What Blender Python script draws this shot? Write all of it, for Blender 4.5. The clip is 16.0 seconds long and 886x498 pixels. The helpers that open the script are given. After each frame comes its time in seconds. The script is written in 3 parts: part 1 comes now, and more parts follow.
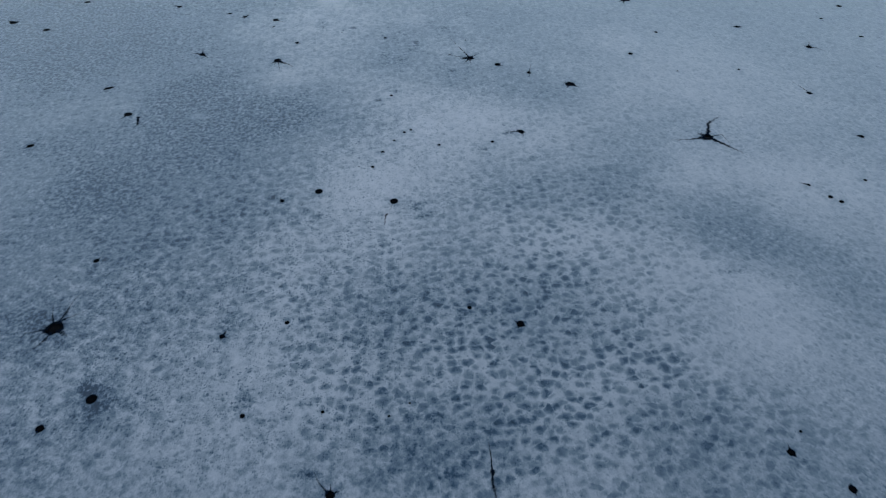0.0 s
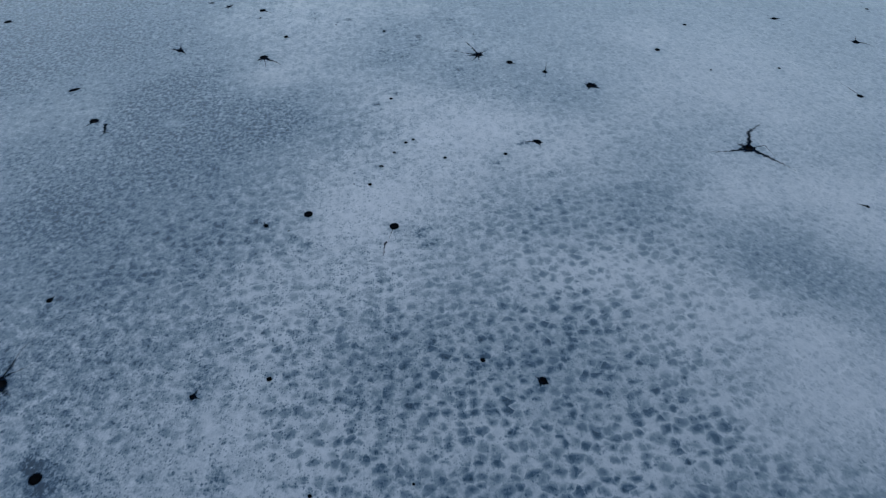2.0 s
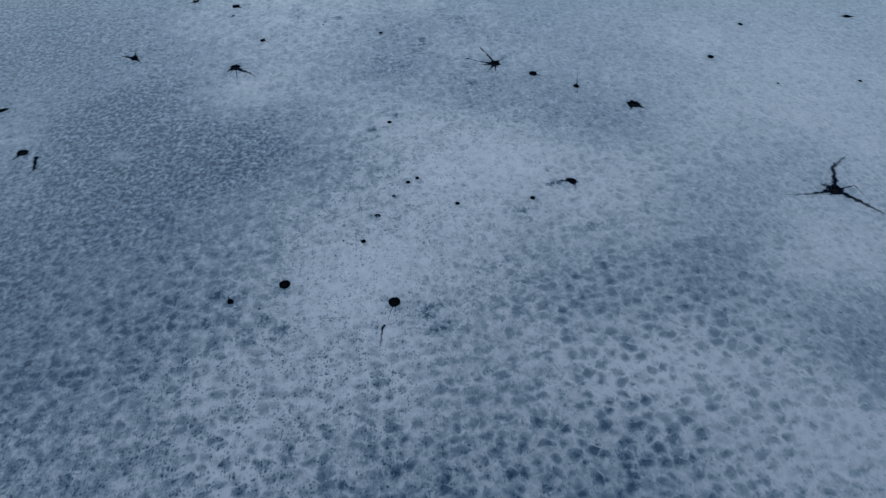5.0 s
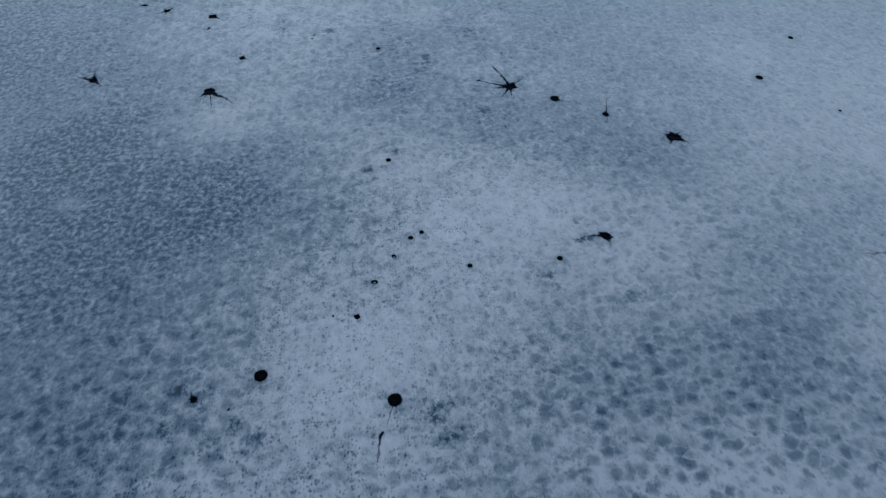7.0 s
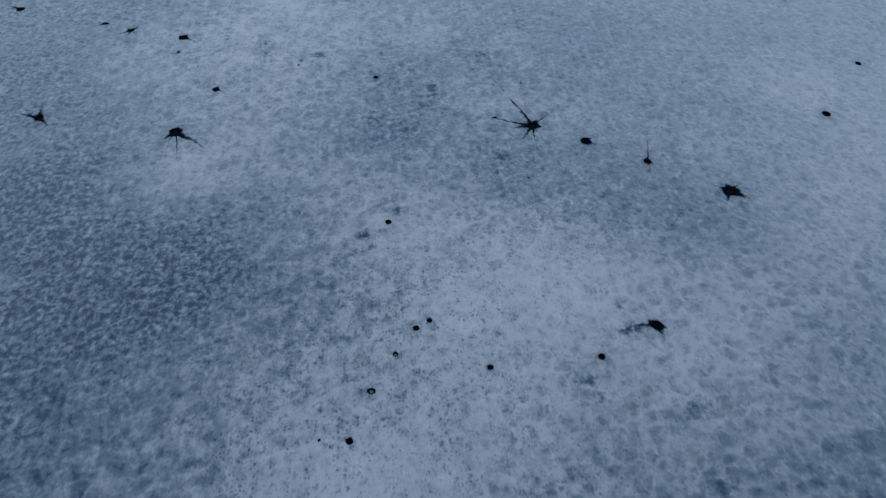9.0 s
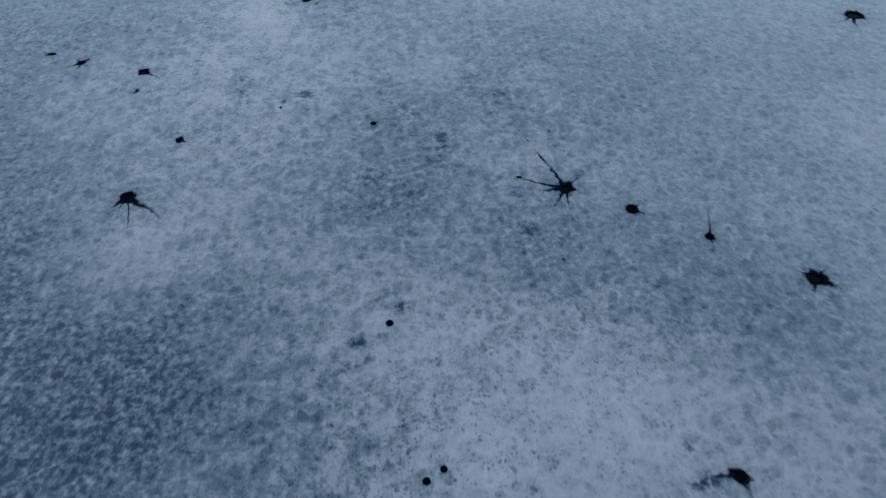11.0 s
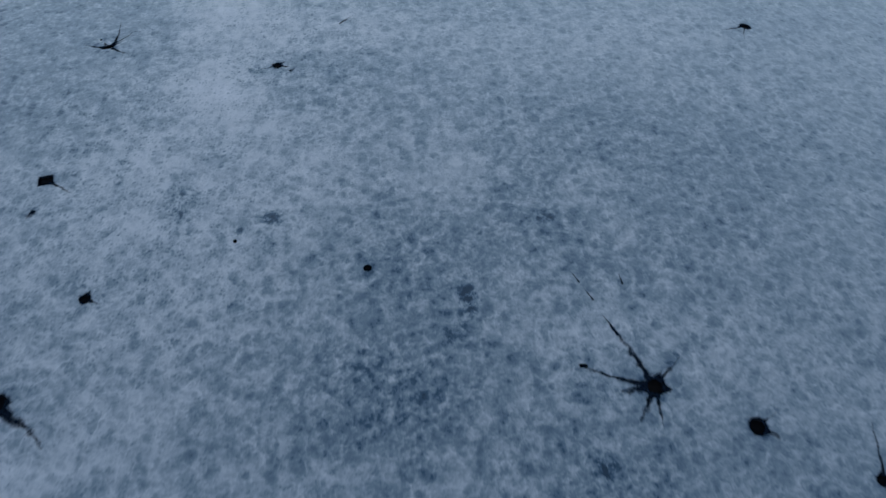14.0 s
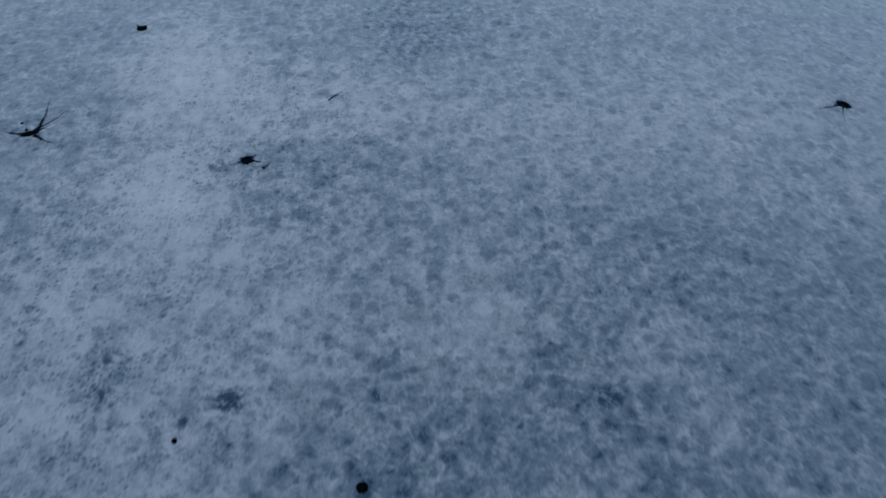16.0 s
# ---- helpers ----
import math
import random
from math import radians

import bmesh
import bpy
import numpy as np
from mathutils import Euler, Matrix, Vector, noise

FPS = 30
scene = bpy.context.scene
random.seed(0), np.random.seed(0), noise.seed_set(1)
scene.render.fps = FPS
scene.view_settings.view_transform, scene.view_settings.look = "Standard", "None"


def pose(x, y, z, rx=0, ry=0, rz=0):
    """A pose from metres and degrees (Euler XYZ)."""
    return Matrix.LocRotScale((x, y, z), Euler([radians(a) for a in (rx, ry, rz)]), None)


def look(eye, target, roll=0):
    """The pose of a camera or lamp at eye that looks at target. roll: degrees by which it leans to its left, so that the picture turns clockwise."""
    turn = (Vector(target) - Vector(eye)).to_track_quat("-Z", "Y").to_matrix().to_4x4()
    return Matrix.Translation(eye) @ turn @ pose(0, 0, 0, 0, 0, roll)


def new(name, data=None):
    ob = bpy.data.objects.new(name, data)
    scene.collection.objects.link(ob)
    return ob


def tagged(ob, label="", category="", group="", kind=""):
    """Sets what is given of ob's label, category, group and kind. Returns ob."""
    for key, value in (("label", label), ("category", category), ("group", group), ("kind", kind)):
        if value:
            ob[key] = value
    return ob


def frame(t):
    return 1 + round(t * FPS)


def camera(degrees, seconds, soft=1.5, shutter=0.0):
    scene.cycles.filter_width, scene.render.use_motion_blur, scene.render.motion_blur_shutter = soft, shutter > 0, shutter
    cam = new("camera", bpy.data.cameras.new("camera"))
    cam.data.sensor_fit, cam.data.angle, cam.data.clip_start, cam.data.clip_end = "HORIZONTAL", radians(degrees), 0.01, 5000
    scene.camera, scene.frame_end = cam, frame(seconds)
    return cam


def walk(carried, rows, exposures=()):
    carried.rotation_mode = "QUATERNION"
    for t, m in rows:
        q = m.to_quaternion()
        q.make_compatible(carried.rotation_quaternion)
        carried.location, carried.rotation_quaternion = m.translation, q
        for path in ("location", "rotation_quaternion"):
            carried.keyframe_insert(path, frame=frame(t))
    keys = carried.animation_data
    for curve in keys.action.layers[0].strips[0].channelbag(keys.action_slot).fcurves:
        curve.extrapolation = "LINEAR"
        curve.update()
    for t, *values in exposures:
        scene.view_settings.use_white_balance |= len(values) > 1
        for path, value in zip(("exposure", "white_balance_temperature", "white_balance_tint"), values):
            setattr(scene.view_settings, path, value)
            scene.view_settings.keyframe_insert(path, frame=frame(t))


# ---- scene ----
from mathutils import geometry

cam = camera(70.0, 16.0, 1.15, 0.6)
PATH = [
    (0.0, look((0.589, -18.426, 15.963), (1.701, -2.708, 0), 0.02)),
    (1.0, look((0.592, -16.746, 15.491), (1.636, -1.937, 0), 0.04)),
    (2.0, look((0.577, -15.056, 14.977), (1.563, -1.157, 0), 0.06)),
    (3.0, look((0.563, -13.336, 14.460), (1.499, -0.299, 0), 0.07)),
    (4.0, look((0.560, -11.579, 13.951), (1.448, 0.661, 0), 0.08)),
    (5.0, look((0.564, -9.791, 13.450), (1.407, 1.722, 0), 0.09)),
    (6.0, look((0.572, -7.980, 12.949), (1.371, 2.866, 0), 0.08)),
    (7.0, look((0.577, -6.156, 12.439), (1.335, 4.069, 0), 0.07)),
    (8.0, look((0.576, -4.324, 11.916), (1.294, 5.311, 0), 0.07)),
    (9.0, look((0.567, -2.486, 11.380), (1.247, 6.579, 0), 0.07)),
    (10.0, look((0.550, -0.639, 10.839), (1.197, 7.869, 0), 0.08)),
    (11.0, look((0.532, 1.225, 10.302), (1.148, 9.189, 0), 0.11)),
    (12.0, look((0.516, 3.111, 9.780), (1.107, 10.554, 0), 0.17)),
    (13.0, look((0.507, 5.027, 9.276), (1.076, 11.982, 0), 0.25)),
    (14.0, look((0.506, 6.966, 8.780), (1.055, 13.484, 0), 0.35)),
    (15.0, look((0.502, 8.911, 8.258), (1.034, 15.054, 0), 0.46)),
    (16.0, look((0.473, 10.819, 7.638), (0.987, 16.646, 0), 0.55)),
]
walk(cam, PATH, [(0.0, 0.28, 8550, 11), (1.0, 0.44, 8480, 11), (4.0, 0.45, 8450, 11), (7.0, 0.39, 8400, 11), (11.0, 0.37, 8350, 11), (14.5, 0.33, 8300, 11), (16.0, 0.29, 8250, 11)])

# ---- light: a hazy dusk sky, the low sun behind ----
SUN_ELEVATION, SUN_ROTATION = radians(24), radians(192)
world = bpy.data.worlds.new("dusk_sky")
scene.world = world
world.use_nodes = True
wn, wl = world.node_tree.nodes, world.node_tree.links
wn.clear()
sky = wn.new("ShaderNodeTexSky")
sky.sky_type, sky.sun_disc = "NISHITA", False
sky.sun_elevation, sky.sun_rotation = SUN_ELEVATION, SUN_ROTATION
sky.air_density, sky.dust_density, sky.ozone_density = 1.0, 0.3, 4.5
background = wn.new("ShaderNodeBackground")
background.inputs["Strength"].default_value = 0.13
out = wn.new("ShaderNodeOutputWorld")
wl.new(sky.outputs["Color"], background.inputs["Color"])
wl.new(background.outputs["Background"], out.inputs["Surface"])

sun = new("sun", bpy.data.lights.new("sun", "SUN"))
sun.data.energy, sun.data.angle, sun.data.color = 0.4, radians(40), (0.74, 0.88, 1.0)
sun.matrix_world = look((60 * math.sin(SUN_ROTATION), 60 * math.cos(SUN_ROTATION), 60 * math.tan(SUN_ELEVATION) + 20), (0, 0, 0))


# ---- materials ----
class Nodes:
    """A short way to write a node material."""

    def __init__(self, name):
        self.material = bpy.data.materials.new(name)
        self.material.use_nodes = True
        self.tree = self.material.node_tree
        self.tree.nodes.clear()

    def add(self, kind, **settings):
        node = self.tree.nodes.new("ShaderNode" + kind)
        for key, value in settings.items():
            setattr(node, key, value)
        return node

    def feed(self, socket, value):
        if isinstance(value, bpy.types.NodeSocket):
            self.tree.links.new(value, socket)
        elif value is not None:
            socket.default_value = value

    def math(self, operation, a, b=None, c=None, clamp=False):
        node = self.add("Math", operation=operation, use_clamp=clamp)
        for socket, value in zip(node.inputs, (a, b, c)):
            self.feed(socket, value)
        return node.outputs[0]

    def vector(self, operation, a, b=None):
        node = self.add("VectorMath", operation=operation)
        self.feed(node.inputs[0], a)
        self.feed(node.inputs[3] if operation == "SCALE" else node.inputs[1], b)
        return node.outputs[0]

    def place(self):
        return self.add("TexCoord").outputs["Object"]

    def attribute(self, name):
        return self.add("Attribute", attribute_name=name).outputs["Fac"]

    def noise(self, vector, scale, detail=3.0, rough=0.55, colour=False):
        node = self.add("TexNoise")
        self.feed(node.inputs["Vector"], vector)
        for key, value in (("Scale", scale), ("Detail", detail), ("Roughness", rough)):
            node.inputs[key].default_value = value
        return node.outputs["Color" if colour else "Fac"]

    def cells(self, vector, scale, randomness=1.0):
        node = self.add("TexVoronoi", voronoi_dimensions="2D")
        self.feed(node.inputs["Vector"], vector)
        node.inputs["Scale"].default_value, node.inputs["Randomness"].default_value = scale, randomness
        return node.outputs["Distance"], node.outputs["Color"]

    def step(self, value, low, high, to_low=0.0, to_high=1.0):
        node = self.add("MapRange", interpolation_type="SMOOTHSTEP")
        for socket, v in zip(node.inputs, (value, low, high, to_low, to_high)):
            self.feed(socket, v)
        return node.outputs[0]

    def mix(self, fac, a, b):
        node = self.add("Mix", data_type="RGBA")
        self.feed(node.inputs[0], fac)
        self.feed(node.inputs[6], a)
        self.feed(node.inputs[7], b)
        return node.outputs[2]

    def bump(self, height, strength, distance):
        node = self.add("Bump")
        node.inputs["Strength"].default_value, node.inputs["Distance"].default_value = strength, distance
        self.feed(node.inputs["Height"], height)
        return node.outputs[0]

    def surface(self, colour, rough, normal=None, alpha=None, spec=0.5, frost=0.0, glaze=0.0, chalk=0.0):
        shader = self.add("BsdfPrincipled")
        self.feed(shader.inputs["Base Color"], colour)
        self.feed(shader.inputs["Roughness"], rough)
        self.feed(shader.inputs["Normal"], normal)
        self.feed(shader.inputs["Alpha"], alpha)
        self.feed(shader.inputs["Specular IOR Level"], spec)
        shader.inputs["Sheen Weight"].default_value, shader.inputs["Sheen Roughness"].default_value = frost, 0.45
        shader.inputs["Diffuse Roughness"].default_value = chalk
        if not glaze:
            return self.finish(shader.outputs[0])
        # a wet film whose broad gloss grows towards grazing sight
        film, facing, both = self.add("BsdfGlossy"), self.add("LayerWeight"), self.add("MixShader")
        film.inputs["Roughness"].default_value = 0.5
        self.feed(film.inputs["Normal"], normal)
        self.feed(both.inputs[0], self.math("MULTIPLY", facing.outputs["Facing"], glaze))
        self.feed(both.inputs[1], shader.outputs[0])
        self.feed(both.inputs[2], film.outputs[0])
        return self.finish(both.outputs[0])

    def matt(self, colour, normal=None, alpha=None):
        """A surface with no gloss, worn away where alpha is low."""
        shader = self.add("BsdfDiffuse")
        self.feed(shader.inputs["Color"], colour)
        self.feed(shader.inputs["Normal"], normal)
        if alpha is None:
            return self.finish(shader.outputs[0])
        both, clear = self.add("MixShader"), self.add("BsdfTransparent")
        self.feed(both.inputs[0], alpha)
        self.feed(both.inputs[1], clear.outputs[0])
        self.feed(both.inputs[2], shader.outputs[0])
        return self.finish(both.outputs[0])

    def finish(self, shader):
        end = self.add("OutputMaterial")
        self.tree.links.new(shader, end.inputs["Surface"])
        return self.material


def ice_material():
    """Old snow ice: pale crust, soaked darker areas, round slush spots and fine pits."""
    n = Nodes("snow_ice")
    p = n.place()

    def centred(value, gain=1.0):
        return n.math("MULTIPLY", n.math("SUBTRACT", value, 0.5), gain)

    def drift(scale, amount, detail=2):
        way = n.vector("SUBTRACT", n.noise(p, scale, detail, 0.6, True), (0.5, 0.5, 0.5))
        return n.vector("SCALE", way, amount)

    def spots(vector, scale, least, more, soft, fray=0.5, pale=0.45):
        """Soft-edged round blots of uneven size, one to a cell, the faintest of them of strength pale."""
        far, shade = n.cells(vector, scale, 0.88)
        far = n.math("MULTIPLY_ADD", ragged, fray, far)
        apart = n.add("SeparateColor")
        n.feed(apart.inputs[0], shade)
        size = n.math("MULTIPLY_ADD", apart.outputs[0], more, least)
        blot = n.step(n.math("SUBTRACT", size, far), -soft, soft)
        return n.math("MULTIPLY", blot, n.math("MULTIPLY_ADD", apart.outputs[1], 1 - pale, pale))

    def gate(scale, low, high):
        return n.step(n.noise(p, scale, 3), low, high)

    ragged = centred(n.noise(p, 9.0, 4, 0.66))
    wet, spotted, specked, streaked, stained = (n.attribute(a) for a in ("wet", "spot", "speck", "streak", "stain"))
    fine = n.vector("ADD", p, drift(6.0, 0.12, 3))
    bent = n.vector("ADD", p, drift(1.7, 0.42, 2))
    squeezed = n.vector("MULTIPLY", bent, (0.88, 1.12, 1.0))
    cloud = centred(n.noise(p, 0.5, 4, 0.55))
    patchy = centred(n.noise(bent, 1.3, 3, 0.6))
    mottle = n.step(n.noise(fine, 2.6, 4, 0.62), 0.30, 0.70, -0.5, 0.5)
    wisps = n.step(n.noise(fine, 8.5, 4, 0.64), 0.34, 0.68, -0.5, 0.5)
    grain = centred(n.noise(p, 24.0, 3, 0.62))
    # wind-drawn streaks, long in one direction
    lean = n.add("Mapping", vector_type="TEXTURE")
    n.feed(lean.inputs["Vector"], fine)
    lean.inputs["Rotation"].default_value[2] = radians(-48)
    lean.inputs["Scale"].default_value = (0.48, 0.19, 1.0)
    streak = n.step(n.noise(lean.outputs[0], 1.25, 4, 0.62), 0.30, 0.70, -0.5, 0.5)
    blotch = n.add("Mix", data_type="FLOAT")
    n.feed(blotch.inputs[0], streaked)
    n.feed(blotch.inputs[2], mottle)
    n.feed(blotch.inputs[3], streak)
    # slush spots half a metre apart, and small ones strewn between them
    large = n.math("MULTIPLY", spots(squeezed, 3.1, 0.16, 0.32, 0.28, 0.62, 0.30), n.math("MULTIPLY_ADD", ragged, 1.6, 1.0))
    small = n.math("MULTIPLY", spots(n.vector("ADD", bent, (3.7, 1.9, 5.3)), 4.6, -0.16, 0.46, 0.14), gate(1.1, 0.40, 0.60))
    dashes = spots(lean.outputs[0], 0.80, -0.10, 0.46, 0.16)
    flecks = n.math("MULTIPLY", spots(lean.outputs[0], 1.9, -0.20, 0.50, 0.12), gate(0.9, 0.38, 0.60))
    medium = spots(bent, 3.4, 0.0, 0.40, 0.18)
    dots = n.math("MULTIPLY", spots(fine, 6.2, -0.06, 0.44, 0.15, 0.4, 0.2), gate(0.8, 0.30, 0.62))
    lumps = n.step(n.noise(fine, 6.5, 3, 0.6), 0.40, 0.66)
    clump = gate(1.5, 0.40, 0.56)
    pits = n.math("MULTIPLY", spots(bent, 7.4, -0.16, 0.54, 0.15, 0.8, 0.25), clump)
    pins = n.math("MULTIPLY", spots(fine, 14.0, -0.16, 0.56, 0.16, 0.5, 0.25), n.math("MAXIMUM", clump, gate(2.6, 0.42, 0.58)))
    # thin pale ridges between the soaked cells
    net = n.add("TexVoronoi", feature="DISTANCE_TO_EDGE")
    n.feed(net.inputs["Vector"], n.vector("ADD", fine, drift(1.2, 0.5)))
    net.inputs["Scale"].default_value = 3.3
    ridge = n.math("MULTIPLY", n.step(net.outputs["Distance"], 0.10, 0.0), gate(1.6, 0.42, 0.62))
    # all of it, as a share of dark soaked ice
    soaked = n.math("MAXIMUM", wet, 0.0)
    texture = n.math("MULTIPLY", patchy, 0.16)
    texture = n.math("MULTIPLY_ADD", blotch.outputs[0], n.math("MULTIPLY_ADD", specked, 0.26, 0.20), texture)
    texture = n.math("MULTIPLY_ADD", wisps, n.math("MULTIPLY_ADD", soaked, 0.55, 0.20), texture)
    texture = n.math("MULTIPLY_ADD", grain, n.math("MULTIPLY_ADD", specked, 0.75, 0.28), texture)
    texture = n.math("MULTIPLY_ADD", n.math("SUBTRACT", lumps, 0.4), n.math("MULTIPLY", soaked, 1.0), texture)
    texture = n.math("MULTIPLY_ADD", dashes, n.math("MULTIPLY", streaked, 0.20), texture)
    texture = n.math("MULTIPLY_ADD", flecks, n.math("MULTIPLY", streaked, 0.60), texture)
    texture = n.math("MULTIPLY_ADD", medium, 0.30, texture)
    texture = n.math("MULTIPLY_ADD", dots, 0.22, texture)
    dark = n.math("MULTIPLY_ADD", wet, 0.70, 0.25)
    dark = n.math("MULTIPLY_ADD", cloud, 0.20, dark)
    calm = n.math("SUBTRACT", 1.0, n.math("MULTIPLY", spotted, 0.75))
    dark = n.math("MULTIPLY_ADD", n.math("MULTIPLY", ridge, calm), -0.15, dark)
    crust = n.math("MULTIPLY_ADD", n.math("MINIMUM", wet, 0.0), 1.1, n.math("MULTIPLY_ADD", spotted, -0.70, 1.28))
    crust = n.math("MULTIPLY_ADD", streaked, -0.40, crust)
    dark = n.math("MULTIPLY_ADD", texture, n.math("MAXIMUM", crust, 0.35), dark)
    dark = n.math("MULTIPLY_ADD", large, n.math("MULTIPLY", spotted, 1.0), dark)
    dark = n.math("MULTIPLY_ADD", small, n.math("MULTIPLY_ADD", spotted, 0.34, 0.08), dark)
    dark = n.math("SUBTRACT", dark, n.math("MULTIPLY", spotted, 0.20))
    dark = n.math("MULTIPLY_ADD", pits, n.math("MULTIPLY_ADD", specked, 0.55, 0.10), dark)
    dark = n.math("MULTIPLY_ADD", pins, n.math("MULTIPLY_ADD", specked, 0.66, 0.10), dark)
    spatter = n.step(n.math("ADD", n.noise(fine, 7.0, 4, 0.68), n.math("MULTIPLY", stained, 0.16)), 0.52, 0.74)
    dark = n.math("MULTIPLY_ADD", n.math("MULTIPLY", stained, n.math("MULTIPLY_ADD", spatter, 0.92, 0.08)), 1.0, dark)
    dark = n.math("MULTIPLY_ADD", n.math("MAXIMUM", n.math("SUBTRACT", dark, 0.60), 0.0), -0.34, dark)
    ramp = n.add("ValToRGB")
    n.feed(ramp.inputs[0], n.math("MULTIPLY_ADD", dark, 0.66, 0.27))
    stops = ramp.color_ramp.elements
    stops[0].position, stops[0].color = 0.0, (0.865, 0.87, 0.895, 1)
    stops[1].position, stops[1].color = 1.0, (0.014, 0.050, 0.090, 1)
    stops.new(0.24).color = (0.652, 0.685, 0.712, 1)
    stops.new(0.50).color = (0.280, 0.366, 0.417, 1)
    stops.new(0.78).color = (0.064, 0.142, 0.212, 1)
    rough = n.step(dark, 0.1, 0.9, 0.36, 0.26)
    height = n.math("SUBTRACT", n.math("MULTIPLY", grain, 0.5), dark)
    return n.surface(ramp.outputs[0], rough, n.bump(height, 0.25, 0.015), spec=0.6, frost=1.0, glaze=0.30, chalk=1.0)


def slush_material():
    """Dark soaked slush of the cracks, which breaks up and thins out towards its edges and its end."""
    n = Nodes("dark_slush")
    p = n.place()
    body = n.attribute("body")
    grain = n.noise(p, 24.0, 4, 0.65)
    lump = n.noise(p, 7.0, 3, 0.6)
    cover = n.math("ADD", body, n.math("MULTIPLY_ADD", n.math("SUBTRACT", grain, 0.5), 0.9, n.math("MULTIPLY", n.math("SUBTRACT", lump, 0.5), 0.9)))
    alpha = n.math("MULTIPLY", n.step(cover, 0.16, 1.0), n.step(body, 0.0, 0.15))
    colour = n.mix(n.step(cover, 0.3, 0.85), (0.030, 0.066, 0.112, 1), (0.006, 0.013, 0.023, 1))
    return n.matt(colour, None, alpha)


def rim_material():
    n = Nodes("wet_rim_ice")
    p = n.place()
    grain = n.noise(p, 30.0, 4, 0.6)
    colour = n.mix(n.step(grain, 0.35, 0.7), (0.003, 0.0045, 0.007, 1), (0.009, 0.014, 0.021, 1))
    return n.matt(colour, n.bump(grain, 0.5, 0.01))


def water_material(name, deep, murk):
    n = Nodes(name)
    p = n.place()
    cloud = n.noise(p, 9.0, 3, 0.6)
    return n.surface(n.mix(n.step(cloud, 0.35, 0.7), (*deep, 1), (*murk, 1)), 0.06, n.bump(n.noise(p, 6.0, 2), 0.05, 0.01), None, 0.05)


ICE, SLUSH, RIM = ice_material(), slush_material(), rim_material()
WATER = water_material("lake_water", (0.003, 0.0035, 0.004), (0.006, 0.0065, 0.007))
PEAT = water_material("peaty_water", (0.007, 0.006, 0.0055), (0.012, 0.0095, 0.0085))
GREY = water_material("refrozen_water", (0.16, 0.20, 0.24), (0.26, 0.30, 0.34))


# ---- the plan: where the ice has melted through ----
HOLES, CRACKS, PATCHES = [], [], []


def arm(width, *legs):
    """A crack that runs from leg to leg, each a heading in degrees and a length."""
    return width, legs


def melt_hole(kind, x, y, r, squash, turn, ragged, core, arms):
    HOLES.append((kind, x, y, r, squash, turn, ragged, core, arms))


def lone_crack(x, y, arms):
    CRACKS.append((x, y, arms))


def soaked(x, y, rx, ry, turn, amount):
    """An oval where the ice is soaked (positive) or crusted with dry snow (negative)."""
    PATCHES.append(("wet", x, y, rx, ry, turn, amount))


def stain(x, y, rx, ry, amount):
    """A small dark spatter of slush."""
    PATCHES.append(("stain", x, y, rx, ry, 0, amount))


def spotted(x, y, rx, ry, turn, amount):
    """An oval with round slush spots."""
    PATCHES.append(("spot", x, y, rx, ry, turn, amount))


def specked(x, y, rx, ry, turn, amount):
    """An oval with clumps of fine pits."""
    PATCHES.append(("speck", x, y, rx, ry, turn, amount))


melt_hole("star", 13.53, 3.25, 0.184, 1, 0, 0.16, 1, [arm(0.086, (68, 0.83), (75, 0.24), (35, 0.98)), arm(0.061, (-172, 0.85), (178, 0.8)), arm(0.08, (-48, 0.58), (-50, 0.31), (-50, 0.95)), arm(0.122, (135, 0.49)), arm(0.098, (-144, 0.38)), arm(0.024, (12, 0.68), (-81, 0.78))])
melt_hole("star", 4.00, 10.69, 0.153, 1, 0, 0.22, 1, [arm(0.044, (108, 0.64), (114, 0.35), (114, 0.24)), arm(0.038, (162, 0.56), (154, 0.5), (-173, 0.3)), arm(0.049, (-124, 0.67)), arm(0.035, (-94, 0.63)), arm(0.049, (-16, 0.28)), arm(0.028, (41, 0.37), (40, 0.33)), arm(0.07, (-175, 0.56)), arm(0.042, (57, 0.34))])
melt_hole("hole", 5.31, 9.97, 0.124, 1, 0, 0.1, 0, [arm(0.081, (-38, 0.22), (-41, 0.13)), arm(0.027, (30, 0.21), (25, 0.21))])
melt_hole("star", 8.51, 7.90, 0.181, 0.85, -15, 0.18, 1, [arm(0.079, (-36, 0.23), (-37, 0.28)), arm(0.058, (96, 0.28)), arm(0.051, (37, 0.36)), arm(0.058, (-122, 0.43)), arm(0.029, (146, 0.39))])
melt_hole("hole", 6.74, 9.10, 0.088, 1, 0, 0.14, 0, [arm(0.04, (70, 0.24), (76, 0.24), (76, 0.44)), arm(0.031, (-88, 0.26), (-122, 0.26)), arm(0.037, (-40, 0.16))])
melt_hole("star", -5.66, 11.14, 0.158, 1, 0, 0.2, 0, [arm(0.066, (-40, 0.33), (-29, 0.38), (-49, 0.44)), arm(0.059, (-133, 0.27), (-138, 0.24)), arm(0.016, (-74, 0.41), (-80, 0.23), (-80, 0.33), (-84, 0.25)), arm(0.013, (-108, 0.33), (-89, 0.46)), arm(0.046, (11, 0.22))])
melt_hole("star", -7.99, 16.19, 0.106, 0.65, 20, 0.2, 0, [arm(0.042, (-148, 0.16), (-154, 0.27)), arm(0.038, (41, 0.22), (84, 0.2)), arm(0.029, (-97, 0.37)), arm(0.029, (140, 0.22))])
